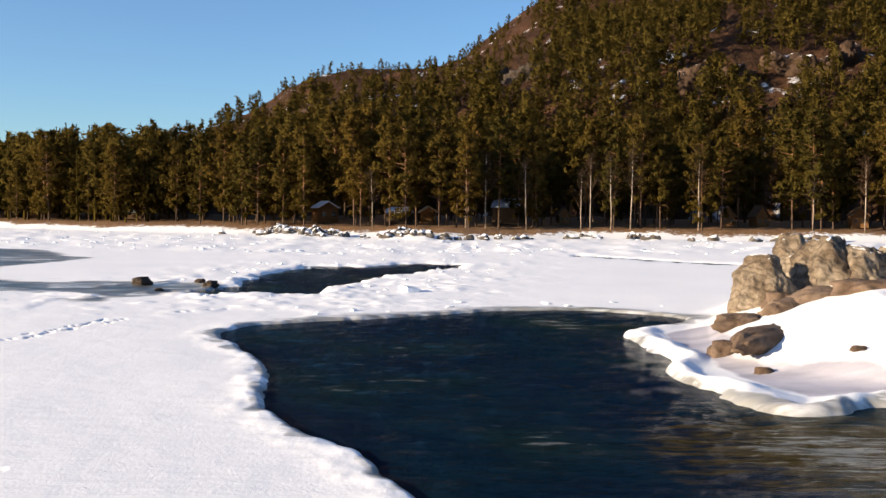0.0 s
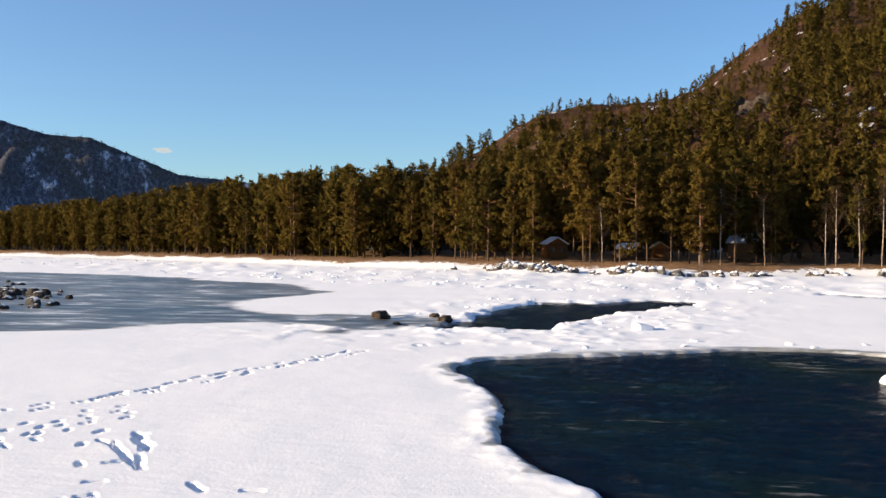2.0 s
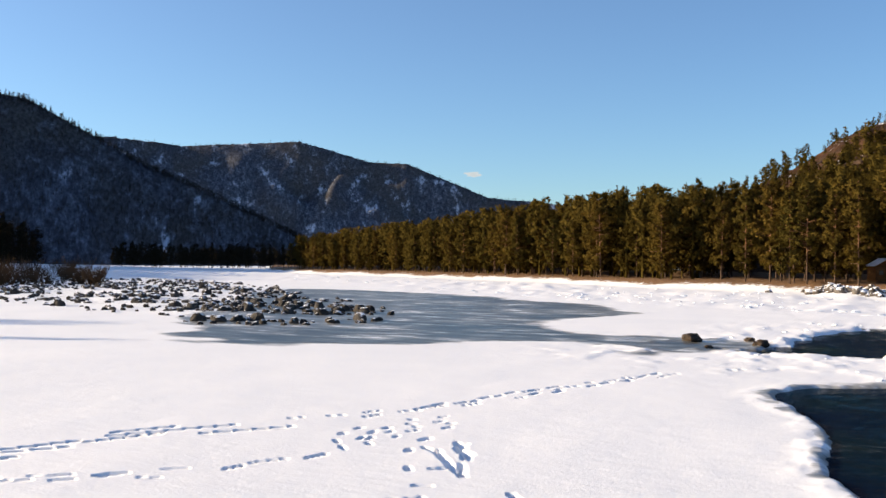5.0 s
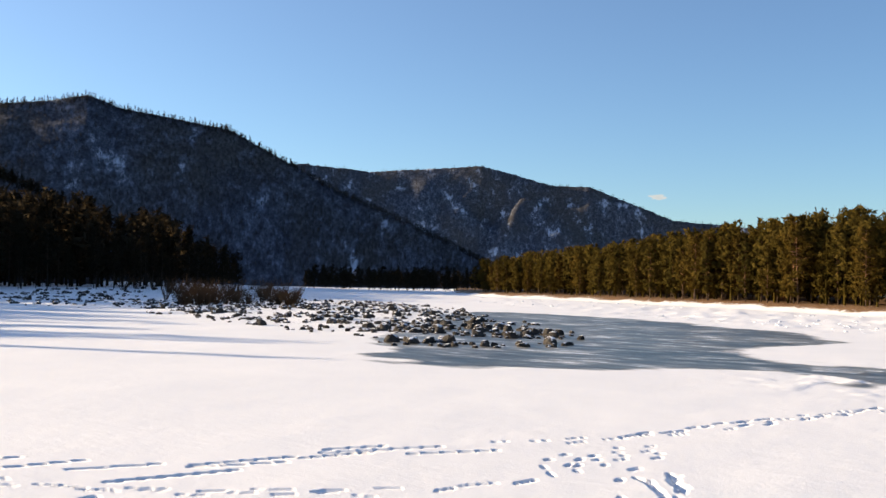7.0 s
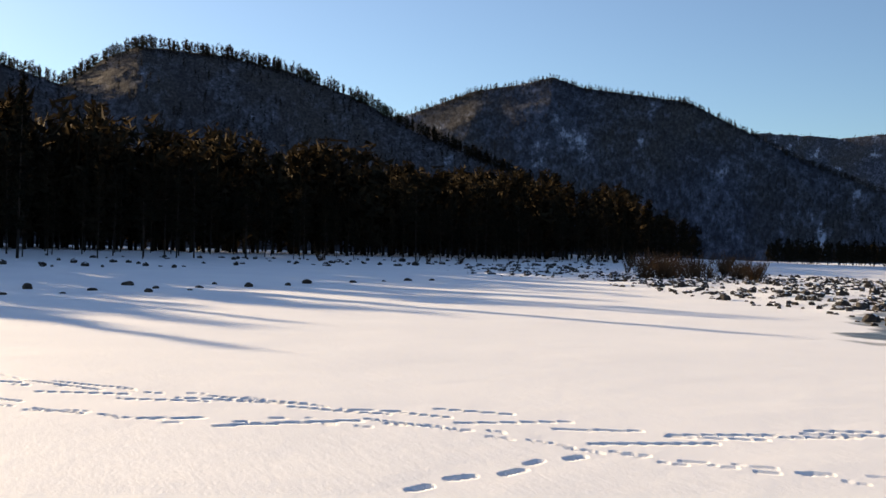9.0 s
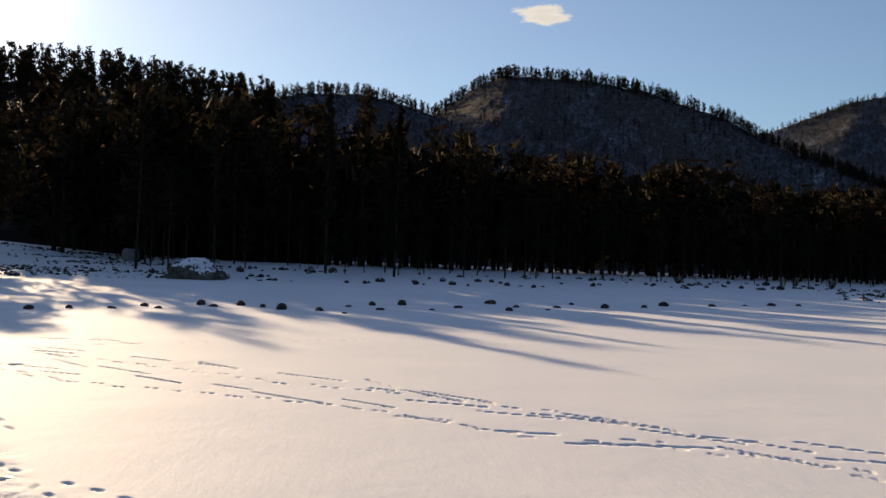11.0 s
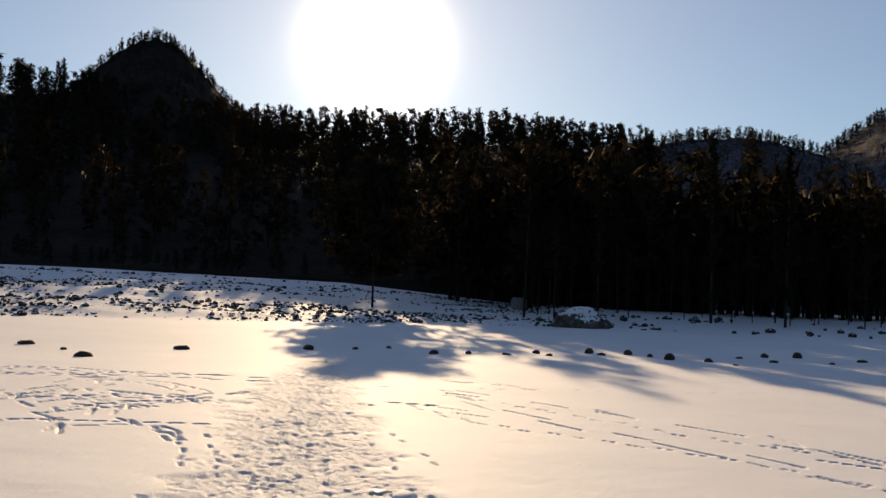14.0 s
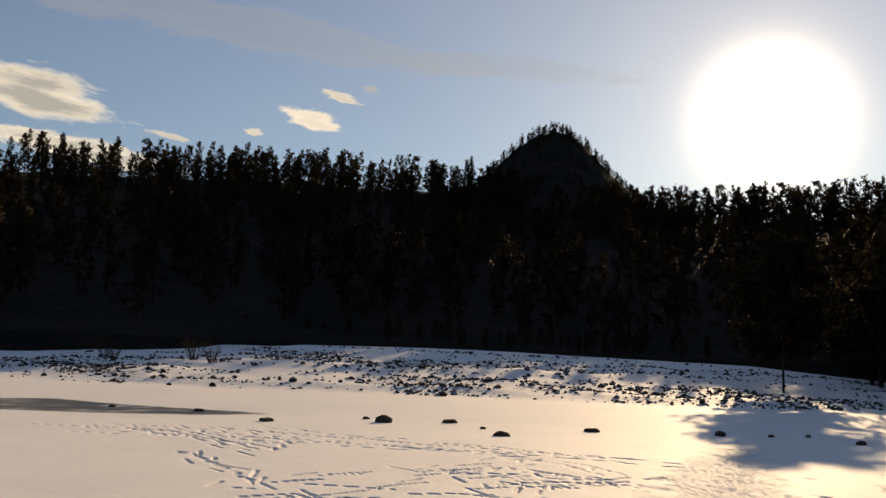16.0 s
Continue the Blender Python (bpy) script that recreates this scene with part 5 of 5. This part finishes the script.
boulder(-16.4, 28.6, None, (1.1, 0.8, 0.6), M_SLAB, FLAT, 30, 0, 4, 0.5, 0.2)
boulder(-17.1, 32.6, None, (1.5, 1.1, 0.75), M_SLAB, FLAT, 25, 8, 4, 0.5, 0.3)
boulder(-23.0, 27.0, None, (0.42, 0.3, 0.24), M_SLAB, FLAT, 15, 0, 3, 0.5)
boulder(-18.4, 26.2, None, (0.5, 0.35, 0.3), M_SLAB, FLAT, 15, 0, 3, 0.5)
boulder(-22.6, 35.2, None, (1.6, 1.0, 0.65), M_SLAB, FLAT, 60, 5, 4, 0.5, 0.3)

STONES = [stone_mesh("river_stone", RNG, s, M_STONE, 2, 0.3) for s in ((1, 0.8, 0.62), (1, 0.9, 0.5), (1, 0.7, 0.72), (1, 0.85, 0.42), (1, 0.75, 0.55), (1, 1.0, 0.66))]
DARKST = [stone_mesh("dark_stone", RNG, s, M_DARKSTONE, 3, 0.3) for s in ((1, 0.8, 0.5), (1, 0.9, 0.42), (1, 0.7, 0.6), (1, 0.8, 0.36))]


def lay(kind, x, y, size, name, label, group, sink=0.12, high=1.0):
    ob = new(name, kind)
    z = float(ground_height(x, y))
    ob.matrix_world = pose(x, y, z - sink * size, 0, 0, RNG.uniform(0, 360)) @ Matrix.Diagonal((size, size, size * high, 1))
    return tagged(ob, label, "stone", group)


# single rocks on the snow
for x, y, s in ((-77.8, -15.4, 1.3), (-76.4, -14.2, 1.0), (-75.2, -8.9, 1.5), (-74.6, -6.0, 0.9), (-79, -12.5, 1.2), (-77.6, -10.6, 0.8), (-88.1, 0.2, 1.5), (-86, -2.4, 1.1), (-78.5, -1.6, 1.1), (-82.5, -4.2, 0.9),
                (-80.5, 2.6, 0.8), (-86, 5.0, 1.3), (-83.7, 9.2, 1.2), (-95.3, 8.7, 1.5), (-90, 10.5, 0.9), (-92, 14.6, 1.0), (-94, 19.5, 1.3), (-97, 24, 0.9), (-101, 27, 1.4), (-104, 33, 1.1), (-110.9, 42, 1.6),
                (-108, 38, 0.9), (-113, 46, 1.2), (-98, 17, 0.7), (-87, 13, 0.7), (-51.6, -46.9, 1.5), (-55.7, -38, 1.5), (-46.4, -38.2, 1.45), (-47.2, -49, 1.55), (-50, -42.6, 0.6), (-48, -51.5, 0.7), (-62.5, -32.2, 1.3),
                (-65.5, -30.0, 0.7), (-68.5, -28.6, 0.6), (-66, -24.2, 1.1), (-68.5, -22.4, 0.7), (-70, -20, 0.9), (-73.5, -18.6, 0.8), (-39.9, -52.2, 1.4), (-71.8, -17.2, 0.7), (-40.5, -60.5, 1.1), (-37, -66, 0.8), (-72, -4, 0.6)):
    lay(DARKST[RNG.integers(4)], x, y, s * 0.72, "shore_rock", "dark rounded rock on the snow-covered ice", "rocks on the ice", 0.08, 0.95)
CHANROCK = [stone_mesh("channel_rock", RNG, s, M_DARKSTONE, 4, 0.35, 0.2) for s in ((1, 0.8, 0.5), (1, 0.7, 0.42))]
for i, (x, y, s) in enumerate(((-14.9, 51.2, 1.15), (-11.1, 49.8, 0.95), (-12.4, 53.0, 0.6), (-13.0, 47.4, 0.4))):
    lay(CHANROCK[i % 2], x, y, s, "channel_rock", "rounded dark rock frozen into thin ice", "rocks in the channel", 0.05, 1.0)

# the stony bar: the nearer stones singly, the rest together
cx, cy = polar(RNG.uniform(33, 66, 40000), 58 + 150 * RNG.uniform(0, 1, 40000) ** 1.6)
cs = inside(BAR, cx, cy)
ck = (cs > -1.5) & (RNG.uniform(0, 1, 40000) < 0.35 + 0.65 * smooth(-1, 5, cs)) & (vnoise(cx / 6, cy / 6, 301) > -0.3)
bar = [(a, b, math.hypot(a, b)) for a, b in zip(cx[ck][:1500], cy[ck][:1500])]
bar.sort(key=lambda p: p[2])
for x, y, r in bar[:300]:
    lay(STONES[RNG.integers(6)], x, y, RNG.uniform(0.28, 0.7) if RNG.uniform() < 0.82 else RNG.uniform(0.8, 1.25), "river_stone", "dark river stone dusted with snow on the gravel bar", "stones of the bar", 0.1)


def joined_stones(name, label, kinds, pts, lo, hi, sink=0.1, parent=None):
    V, F, n = [], [], 0
    arr = []
    for me in kinds:
        v = np.empty(len(me.vertices) * 3)
        me.vertices.foreach_get("co", v)
        arr.append((v.reshape(-1, 3), np.array([list(p.vertices) for p in me.polygons])))
    z = ground_height(np.array([p[0] for p in pts]), np.array([p[1] for p in pts]))
    for (x, y, *_), zz in zip(pts, z):
        v, f = arr[RNG.integers(len(arr))]
        s = RNG.uniform(lo, hi) * (1 if RNG.uniform() < 0.8 else 1.6)
        a = RNG.uniform(0, 6.28)
        V.append(np.stack([(v[:, 0] * np.cos(a) - v[:, 1] * np.sin(a)) * s + x, (v[:, 0] * np.sin(a) + v[:, 1] * np.cos(a)) * s + y, v[:, 2] * s + zz - sink * s], 1))
        F.append(f + n)
        n += len(v)
    return tagged(new(name, mesh_of(name, np.concatenate(V), np.concatenate(F), kinds[0].materials[0], False)), label, "stones", kind="stuff")


LOWST = [stone_mesh("low_stone", RNG, s, M_STONE, 1, 0.3) for s in ((1, 0.8, 0.6), (1, 0.9, 0.5), (1, 0.7, 0.7))]
joined_stones("bar_stones", "many snow-dusted stones of the gravel bar", LOWST, bar[300:], 0.3, 0.85)
LOWDARK = [stone_mesh("low_dark_stone", RNG, s, M_DARKSTONE, 1, 0.3) for s in ((1, 0.8, 0.55), (1, 0.9, 0.45), (1, 0.7, 0.6))]
cx, cy = polar(RNG.uniform(100, 160, 60000), RNG.uniform(90, 190, 60000))
cs = inside(LEFT_LAND, cx, cy)
ck = (cs > 0) & (cs < 70) & (RNG.uniform(0, 1, 60000) < np.where(fbm(np.degrees(np.arctan2(-cx, cy)) / 7, cs / 5, 3, 97) > 0.0, 1.0, 0.12)) & (vnoise(cx / 5, cy / 5, 311) > -0.3)
pts = list(zip(cx[ck][:5200], cy[ck][:5200]))
joined_stones("bank_stones", "dark stones scattered over the snowy bank", LOWDARK, pts[:3200], 0.12, 0.5, 0.05)
joined_stones("snowy_bank_stones", "half-buried stones with snow on the sunny bank", LOWST, pts[3600:], 0.25, 0.7, 0.15)
cx, cy = polar(RNG.uniform(50, 104, 20000), RNG.uniform(110, 330, 20000))
cs = inside(LEFT_LAND, cx, cy)
ck = (cs > -2) & (cs < 22) & (vnoise(cx / 9, cy / 9, 313) > 0)
pts = list(zip(cx[ck][:220], cy[ck][:220]))
joined_stones("shaded_bank_stones", "snowy stones along the shaded bank", LOWST, pts, 0.4, 1.1, 0.1)
# rock heap with snow on the shaded bank
for k in range(14):
    a, r = RNG.normal(101.6, 1.1), RNG.normal(131, 2.2)
    lay(STONES[RNG.integers(6)], *polar(a, r), RNG.uniform(1.2, 2.4), "heap_rock", "snow-capped rock in a heap on the shaded bank", "rock heap", 0.12 - 0.25 * max(0, 1 - abs(a - 101.6)))
ob = new("heap_boulder", stone_mesh("heap_boulder", RNG, (7.6, 4.6, 3.1), M_SNOWSTONE, 4, 0.45))
x, y = polar(101.4, 127)
ob.matrix_world = pose(x, y, float(ground_height(x, y)) - 0.3, 0, 0, 100)
tagged(ob, "large snow-capped boulder in the heap on the shaded bank", "boulder", "rock heap")
# snowy riprap on the far shore
SNOWST = [stone_mesh("shore_boulder", RNG, s, M_SNOWSTONE, 2, 0.3) for s in ((1, 0.8, 0.62), (1, 0.9, 0.5), (1, 0.7, 0.66))]
for k in range(230):
    a = RNG.choice([RNG.normal(8.3, 1.3), RNG.normal(8.3, 1.0), RNG.normal(1.7, 1.1), RNG.uniform(-22, 11)])
    rr = shore(RIGHT_LAND, a, -1)
    lay(SNOWST[RNG.integers(3)], *polar(a, rr + RNG.uniform(-3, 4)), RNG.uniform(0.6, 1.7), "shore_boulder", "snow-covered grey boulder at the foot of the far bank", "boulders of the far shore", 0.1)


# ---- ice blocks ----
def ice_mesh(rng, size):
    bm = bmesh.new()
    bmesh.ops.create_cube(bm, size=1.0)
    bmesh.ops.bevel(bm, geom=bm.edges[:], offset=0.1, segments=2, affect="EDGES")
    off = Vector(rng.uniform(-20, 20, 3))
    for v in bm.verts:
        v.co = Vector((v.co.x * size[0], v.co.y * size[1], v.co.z * size[2])) + 0.1 * min(size) * Vector((noise.noise(v.co * 2 + off), noise.noise(v.co * 2 - off), noise.noise(v.co * 3 + off)))
    me = bpy.data.meshes.new("ice_block")
    bm.to_mesh(me)
    bm.free()
    me.materials.append(M_ICE)
    return me


ICES = [ice_mesh(RNG, s) for s in ((1, 0.8, 0.26), (1, 0.7, 0.16), (0.9, 1.0, 0.2), (1, 0.6, 0.34), (1.2, 0.9, 0.12))]


def ice(x, y, s, tilt, kind):
    ob = new("ice_block", ICES[kind])
    ob.matrix_world = pose(x, y, float(ground_height(x, y)) + 0.12 * s, RNG.normal(0, tilt), RNG.normal(0, tilt), RNG.uniform(0, 360)) @ Matrix.Diagonal((s, s, s, 1))
    return tagged(ob, "broken block of snow-covered river ice", "ice block", "ice blocks")


ice(-1.2, 48.3, 1.0, 5, 0)
n = 0
while n < 50:
    x, y = RNG.uniform(-14, 12), RNG.uniform(37, 80)
    dc, dp = inside(CHANNEL, np.array([x]), np.array([y]))[0], inside(POOL, np.array([x]), np.array([y]))[0]
    if (-5 < dc < -0.9 or -4 < dp < -1.0) and y > 37 and (x > -6 or y > 44):
        ice(x, y, RNG.uniform(0.12, 0.38), 8, int(RNG.integers(5)))
        n += 1
cx, cy = polar(RNG.uniform(-22, 39, 30000), RNG.uniform(75, 330, 30000))
cs = inside(RIGHT_LAND, cx, cy)
ck = (cs > -42) & (cs < -1) & (vnoise(cx / 14, cy / 14, 317) > -0.1)
pts = list(zip(cx[ck][:520], cy[ck][:520]))
joined_stones("ice_hummocks", "rough white hummocks of broken river ice", [ice_k for ice_k in [stone_mesh("hummock", RNG, s, M_ICE, 1, 0.35) for s in ((1.2, 0.9, 0.28), (1, 0.8, 0.36), (1.5, 0.8, 0.24))]], pts, 0.2, 0.6, 0.1)


# ---- glazed patches and lumps ----
M_MELT = make_plain("wet_glazed_ice", (0.5, 0.52, 0.53), 0.16, 3.0, 0.15)
for x, y, s in ((-17.7, -7.3, 1.2), (-16.2, -8.5, 0.9), (-15.8, -7.2, 0.8), (-18.0, -6.8, 0.5), (-19.0, -8.6, 0.5), (-15.2, -9.6, 0.6)):
    k = 18
    a = np.arange(k) * 2 * np.pi / k
    rr = s * 0.5 * (1 + 0.22 * RNG.normal(size=k))
    v = np.vstack([np.stack([np.cos(a) * rr, np.sin(a) * rr * 0.8, np.zeros(k)], 1), np.stack([np.cos(a) * rr * 1.1, np.sin(a) * rr * 0.88, np.full(k, -0.12)], 1), [[0, 0, 0.004]]])
    f = [(i, (i + 1) % k, 2 * k) for i in range(k)] + [(i + k, (i + 1) % k + k, (i + 1) % k) for i in range(k)] + [(i + k, (i + 1) % k, i) for i in range(k)]
    ob = new("ice_puddle", mesh_of("ice_puddle", v, f, M_MELT))
    ob.location = (x, y, float(ground_height(x, y)) - 0.015)
    tagged(ob, "patch of wet glazed ice in the trampled snow", "puddle", "glazed patches")
ob = new("snow_lump", stone_mesh("snow_lump", RNG, (0.9, 0.5, 0.15), M_SNOW, 3, 0.25))
ob.matrix_world = pose(-18.7, -7.9, float(ground_height(-18.7, -7.9)) - 0.05, 0, 0, 20)
tagged(ob, "small lump of snow beside glazed ice", "snow lump")


# ---- huts in the forest ----
M_LOG = make_plain("warm_log_wood", (0.17, 0.085, 0.036), 0.7, 2.0, 0.35, (1, 1, 8))
M_OLDWOOD = make_plain("weathered_dark_wood", (0.12, 0.075, 0.045), 0.8, 2.0, 0.35, (1, 1, 8))
M_ROOFSNOW = make_plain("snowy_roof", (0.8, 0.82, 0.86), 0.7, 2.0, 0.06)
M_ROOFTIN = make_plain("blue_grey_tin_roof", (0.25, 0.3, 0.36), 0.45, 2.0, 0.2)
M_TANROOF = make_plain("pale_boarded_roof", (0.36, 0.27, 0.15), 0.6, 2.0, 0.2)
M_PANE = make_plain("dark_window_glass", (0.03, 0.035, 0.04), 0.1, 2.0, 0.2)


def box(bm, x, y, z, sx, sy, sz, rot=None):
    m = Matrix.Translation((x, y, z)) @ (rot or Matrix()) @ Matrix.Diagonal((sx, sy, sz, 1))
    bmesh.ops.create_cube(bm, size=1.0, matrix=m)


def hut(az, r0, w, d, wall, roof_h, label, walls, roof, turn=0.0, open_front=False, lift=0.0):
    x, y = polar(az, max(r0 - 4, shore(RIGHT_LAND, az, 23)))
    e = tagged(new("cabin"), label, "cabin")
    e.matrix_world = pose(x, y, float(ground_height(x, y)) + lift, 0, 0, az + turn)
    if open_front:
        for sx in (-1, 1):
            for sy in (-1, 1):
                bm = bmesh.new()
                box(bm, sx * (w / 2 - 0.08), sy * (d / 2 - 0.08), wall / 2 - 0.1, 0.16, 0.16, wall + 0.2)
                part("post", bm, walls, e)
        bm = bmesh.new()
        box(bm, 0, d / 2 - 0.05, wall / 2, w - 0.3, 0.1, wall - 0.05)
        part("back_wall", bm, walls, e)
        bm = bmesh.new()
        box(bm, 0, 0, 0.1, w, d, 0.2)
        part("floor_deck", bm, walls, e)
    else:
        for nm, bx, by, sx, sy in (("wall", 0, -d / 2, w, 0.18), ("wall", 0, d / 2, w, 0.18), ("wall", -w / 2 + 0.09, 0, 0.18, d - 0.19), ("wall", w / 2 - 0.09, 0, 0.18, d - 0.19)):
            bm = bmesh.new()
            box(bm, bx, by, wall / 2 - 0.1, sx, sy, wall)
            part(nm, bm, walls, e)
        for dx in (-w * 0.25, w * 0.25):
            bm = bmesh.new()
            box(bm, dx, -d / 2 - 0.11, wall * 0.55, w * 0.18, 0.05, wall * 0.32)
            part("window", bm, M_PANE, e)
    slope = math.atan2(roof_h, w / 2 + 0.25)
    for s in (-1, 1):
        bm = bmesh.new()
        L = math.hypot(w / 2 + 0.35, roof_h)
        box(bm, s * (w / 4 + 0.08), 0, wall + roof_h / 2 + 0.03, L, d + 0.6, 0.13, Matrix.Rotation(s * slope, 4, "Y"))
        part("roof", bm, roof, e)
    for s in (-1, 1):
        bm = bmesh.new()
        v = [bm.verts.new(p) for p in ((-w / 2, s * (d / 2 - 0.02), wall - 0.05), (w / 2, s * (d / 2 - 0.02), wall - 0.05), (0, s * (d / 2 - 0.02), wall + roof_h - 0.05),
                                       (-w / 2, s * (d / 2 - 0.12), wall - 0.05), (w / 2, s * (d / 2 - 0.12), wall - 0.05), (0, s * (d / 2 - 0.12), wall + roof_h - 0.05))]
        for q in ((0, 1, 2), (5, 4, 3), (0, 3, 4, 1), (1, 4, 5, 2), (2, 5, 3, 0)):
            bm.faces.new([v[i] for i in q])
        bmesh.ops.recalc_face_normals(bm, faces=bm.faces[:])
        part("gable", bm, walls, e)
    return e


WARM = "small warm log cabin with a pitched roof among pines"
hut(0.73, 141, 2.3, 2.0, 1.7, 0.9, "small open wooden shelter with a pale gable roof", M_LOG, M_TANROOF, 10, True, 0.3)
hut(6.63, 146, 3.4, 3.4, 2.2, 1.1, WARM, M_LOG, M_ROOFSNOW, 20, False, 0.3)
hut(2.36, 152, 5.6, 3.0, 1.3, 0.8, "long low shed with snow on its roof", M_OLDWOOD, M_ROOFSNOW, 80, False, 0.3)
hut(-3.93, 156, 4.6, 4.0, 2.3, 1.3, "dark wooden house with a blue-grey tin roof", M_OLDWOOD, M_ROOFTIN, 75, False, 0.5)
hut(-7.0, 147, 1.6, 2.0, 1.1, 1.2, WARM, M_LOG, M_OLDWOOD, 10, False, 0.5)
hut(-16.06, 150, 2.0, 2.5, 1.4, 1.5, WARM, M_LOG, M_OLDWOOD, 5, False, 0.2)
hut(-17.7, 147, 2.0, 2.5, 1.3, 1.7, WARM, M_LOG, M_OLDWOOD, 25, False, 0.2)
hut(-22.72, 146, 2.4, 2.8, 1.6, 1.3, WARM, M_LOG, M_OLDWOOD, 10, False, 0.2)
hut(22.1, 192, 3.6, 3.2, 1.9, 1.2, "hut with a pale boarded roof behind trees", M_LOG, M_TANROOF, 60, False, 0.4)
hut(17.0, 176, 4.5, 3.0, 1.2, 0.9, "long low hut with a grey tin roof", M_OLDWOOD, M_ROOFTIN, 80, False, 0.3)
# pale tank at the edge of the shaded forest
x, y = polar(105.0, shore(LEFT_LAND, 105.0, 33))
bm = bmesh.new()
bmesh.ops.create_cone(bm, cap_ends=True, segments=20, radius1=1.3, radius2=1.25, depth=1.9, matrix=Matrix.Translation((0, 0, 1.2)))
bmesh.ops.bevel(bm, geom=[k for k in bm.edges if k.calc_face_angle(0) > 1.0], offset=0.25, segments=3, affect="EDGES")
e = tagged(new("tank"), "pale round tank in the shade of the forest edge", "tank")
e.matrix_world = pose(x, y, float(ground_height(x, y)), 0, 0, 0)
part("tank_body", bm, make_plain("pale_grey_paint", (0.16, 0.16, 0.17), 0.6, 2.0, 0.15), e)


# ---- crags on the right hill ----
for az, el, s in ((-14.2, 6.9, (9, 8, 9)), (-16.4, 7.3, (8, 7, 6)), (-18.6, 7.7, (11, 8, 6)), (-20.4, 7.3, (9, 8, 8)), (-22.0, 7.8, (9, 9, 10)), (-3.2, 7.0, (17, 9, 10)), (-5.0, 7.5, (11, 8, 8)), (1.9, 6.8, (8, 6, 5)), (6.4, 5.6, (14, 7, 6))):
    uu = np.linspace(0.05, 1, 300)
    hx, hy, hz = HILL_RIGHT.at(np.full(300, az), uu)
    i = int(np.argmax(np.degrees(np.arctan2(hz - 4, np.hypot(hx, hy))) > el))
    x, y, z = float(hx[i]), float(hy[i]), float(hz[i])
    # two crags take the dark stone: an overhang's shade put into colour
    ob = new("crag", stone_mesh("crag", RNG, s, M_DARKSTONE if -6 < az < -3 else M_CRAG, 5, 0.9))
    ob.matrix_world = pose(x, y, z - s[2] * 0.5, 0, 0, az + RNG.uniform(-30, 30))
    tagged(ob, "brown rocky crag with snow on its ledges", "crag", "crags of the hill")


# ---- clouds ----
def cloud(az, el, wide, high, tilt, glow=0.62, core=1.0, dense=1.0):
    """A thin lens cloud far beyond the hills; its painted glow is bright at the rim and greyer where it is thick."""
    m, n, l, b = shader("self_glowing_cloud", 1.0, 0.0)
    o = coords(n)
    k = n.new("ShaderNodeMapping")
    k.inputs["Scale"].default_value = (2.0 / wide, 2.0 / high, 0)
    l.new(o, k.inputs["Vector"])
    ln = n.new("ShaderNodeVectorMath")
    ln.operation = "LENGTH"
    l.new(k.outputs[0], ln.inputs[0])
    nz = noise_node(n, l, o, 3.2 / high, 7, (0.28, 1, 1), 0.62)
    f = calc(n, l, "SUBTRACT", calc(n, l, "ADD", 0.72, calc(n, l, "MULTIPLY", calc(n, l, "SUBTRACT", nz, 0.5), 1.5)), ln.outputs["Value"])
    al = ramp(n, l, f, [(0.0, (0, 0, 0)), (0.25, (dense, dense, dense))])
    layers = noise_node(n, l, o, 5.0 / high, 5, (0.12, 1, 1), 0.55)
    thick = calc(n, l, "MULTIPLY", f, calc(n, l, "MULTIPLY_ADD", layers, 2.4, -0.3))
    # backlight put in as glow: thin rims brighter, thick parts greyer
    em = n.new("ShaderNodeEmission")
    l.new(ramp(n, l, thick, [(0.1, (0.88, 0.94, 1.0)), (0.5, (0.88 - 0.46 * core, 0.94 - 0.45 * core, 1.0 - 0.42 * core))]), em.inputs["Color"])
    em.inputs["Strength"].default_value = glow
    tr = n.new("ShaderNodeBsdfTransparent")
    mx = n.new("ShaderNodeMixShader")
    l.new(al, mx.inputs[0])
    l.new(tr.outputs[0], mx.inputs[1])
    l.new(em.outputs[0], mx.inputs[2])
    l.new(mx.outputs[0], n["Material Output"].inputs["Surface"])
    D = 4300
    x, y = polar(az, D * math.cos(radians(el)))
    u, v = np.meshgrid(np.linspace(-0.6, 0.6, 13) * wide, np.linspace(-0.6, 0.6, 9) * high, indexing="ij")
    me = mesh_of("cloud", np.stack([u, v, 0.05 * high * np.cos(u / wide * 3) * np.cos(v / high * 3)], -1).reshape(-1, 3), sheet_faces(13, 9), m)
    ob = new("cloud", me)
    ob.matrix_world = pose(x, y, 4 + D * math.sin(radians(el)), 90 + el, 0, az) @ pose(0, 0, 0, 0, 0, tilt)
    ob.visible_shadow = False
    tagged(ob, "small bright cloud with a painted backlit glow", "cloud", kind="structure")


cloud(155.65, 13.66, 931, 294, -7, 0.95, 1.0, 1.0)
cloud(152.97, 10.87, 1274, 147, -5, 0.95, 0.8, 1.0)
cloud(140.08, 13.66, 368, 127, -9, 1.0, 0.25, 1.0)
cloud(138.45, 15.05, 233, 64, -12, 0.85, 0.2, 0.9)
cloud(143.33, 12.71, 113, 49, 0, 0.85, 0.2, 0.9)
cloud(147.96, 12.06, 270, 37, -8, 0.8, 0.2, 0.8)
cloud(136.72, 15.61, 98, 44, 0, 0.6, 0.2, 0.5)
cloud(144.63, 18.49, 3185, 270, -4, 0.5, 0.3, 0.22)
cloud(128.58, 17.16, 1715, 147, -3, 0.5, 0.3, 0.18)
cloud(82.2, 14.1, 330, 130, 0, 0.75, 0.2)
cloud(28.9, 5.1, 110, 36, 0, 0.42, 0.2, 0.8)
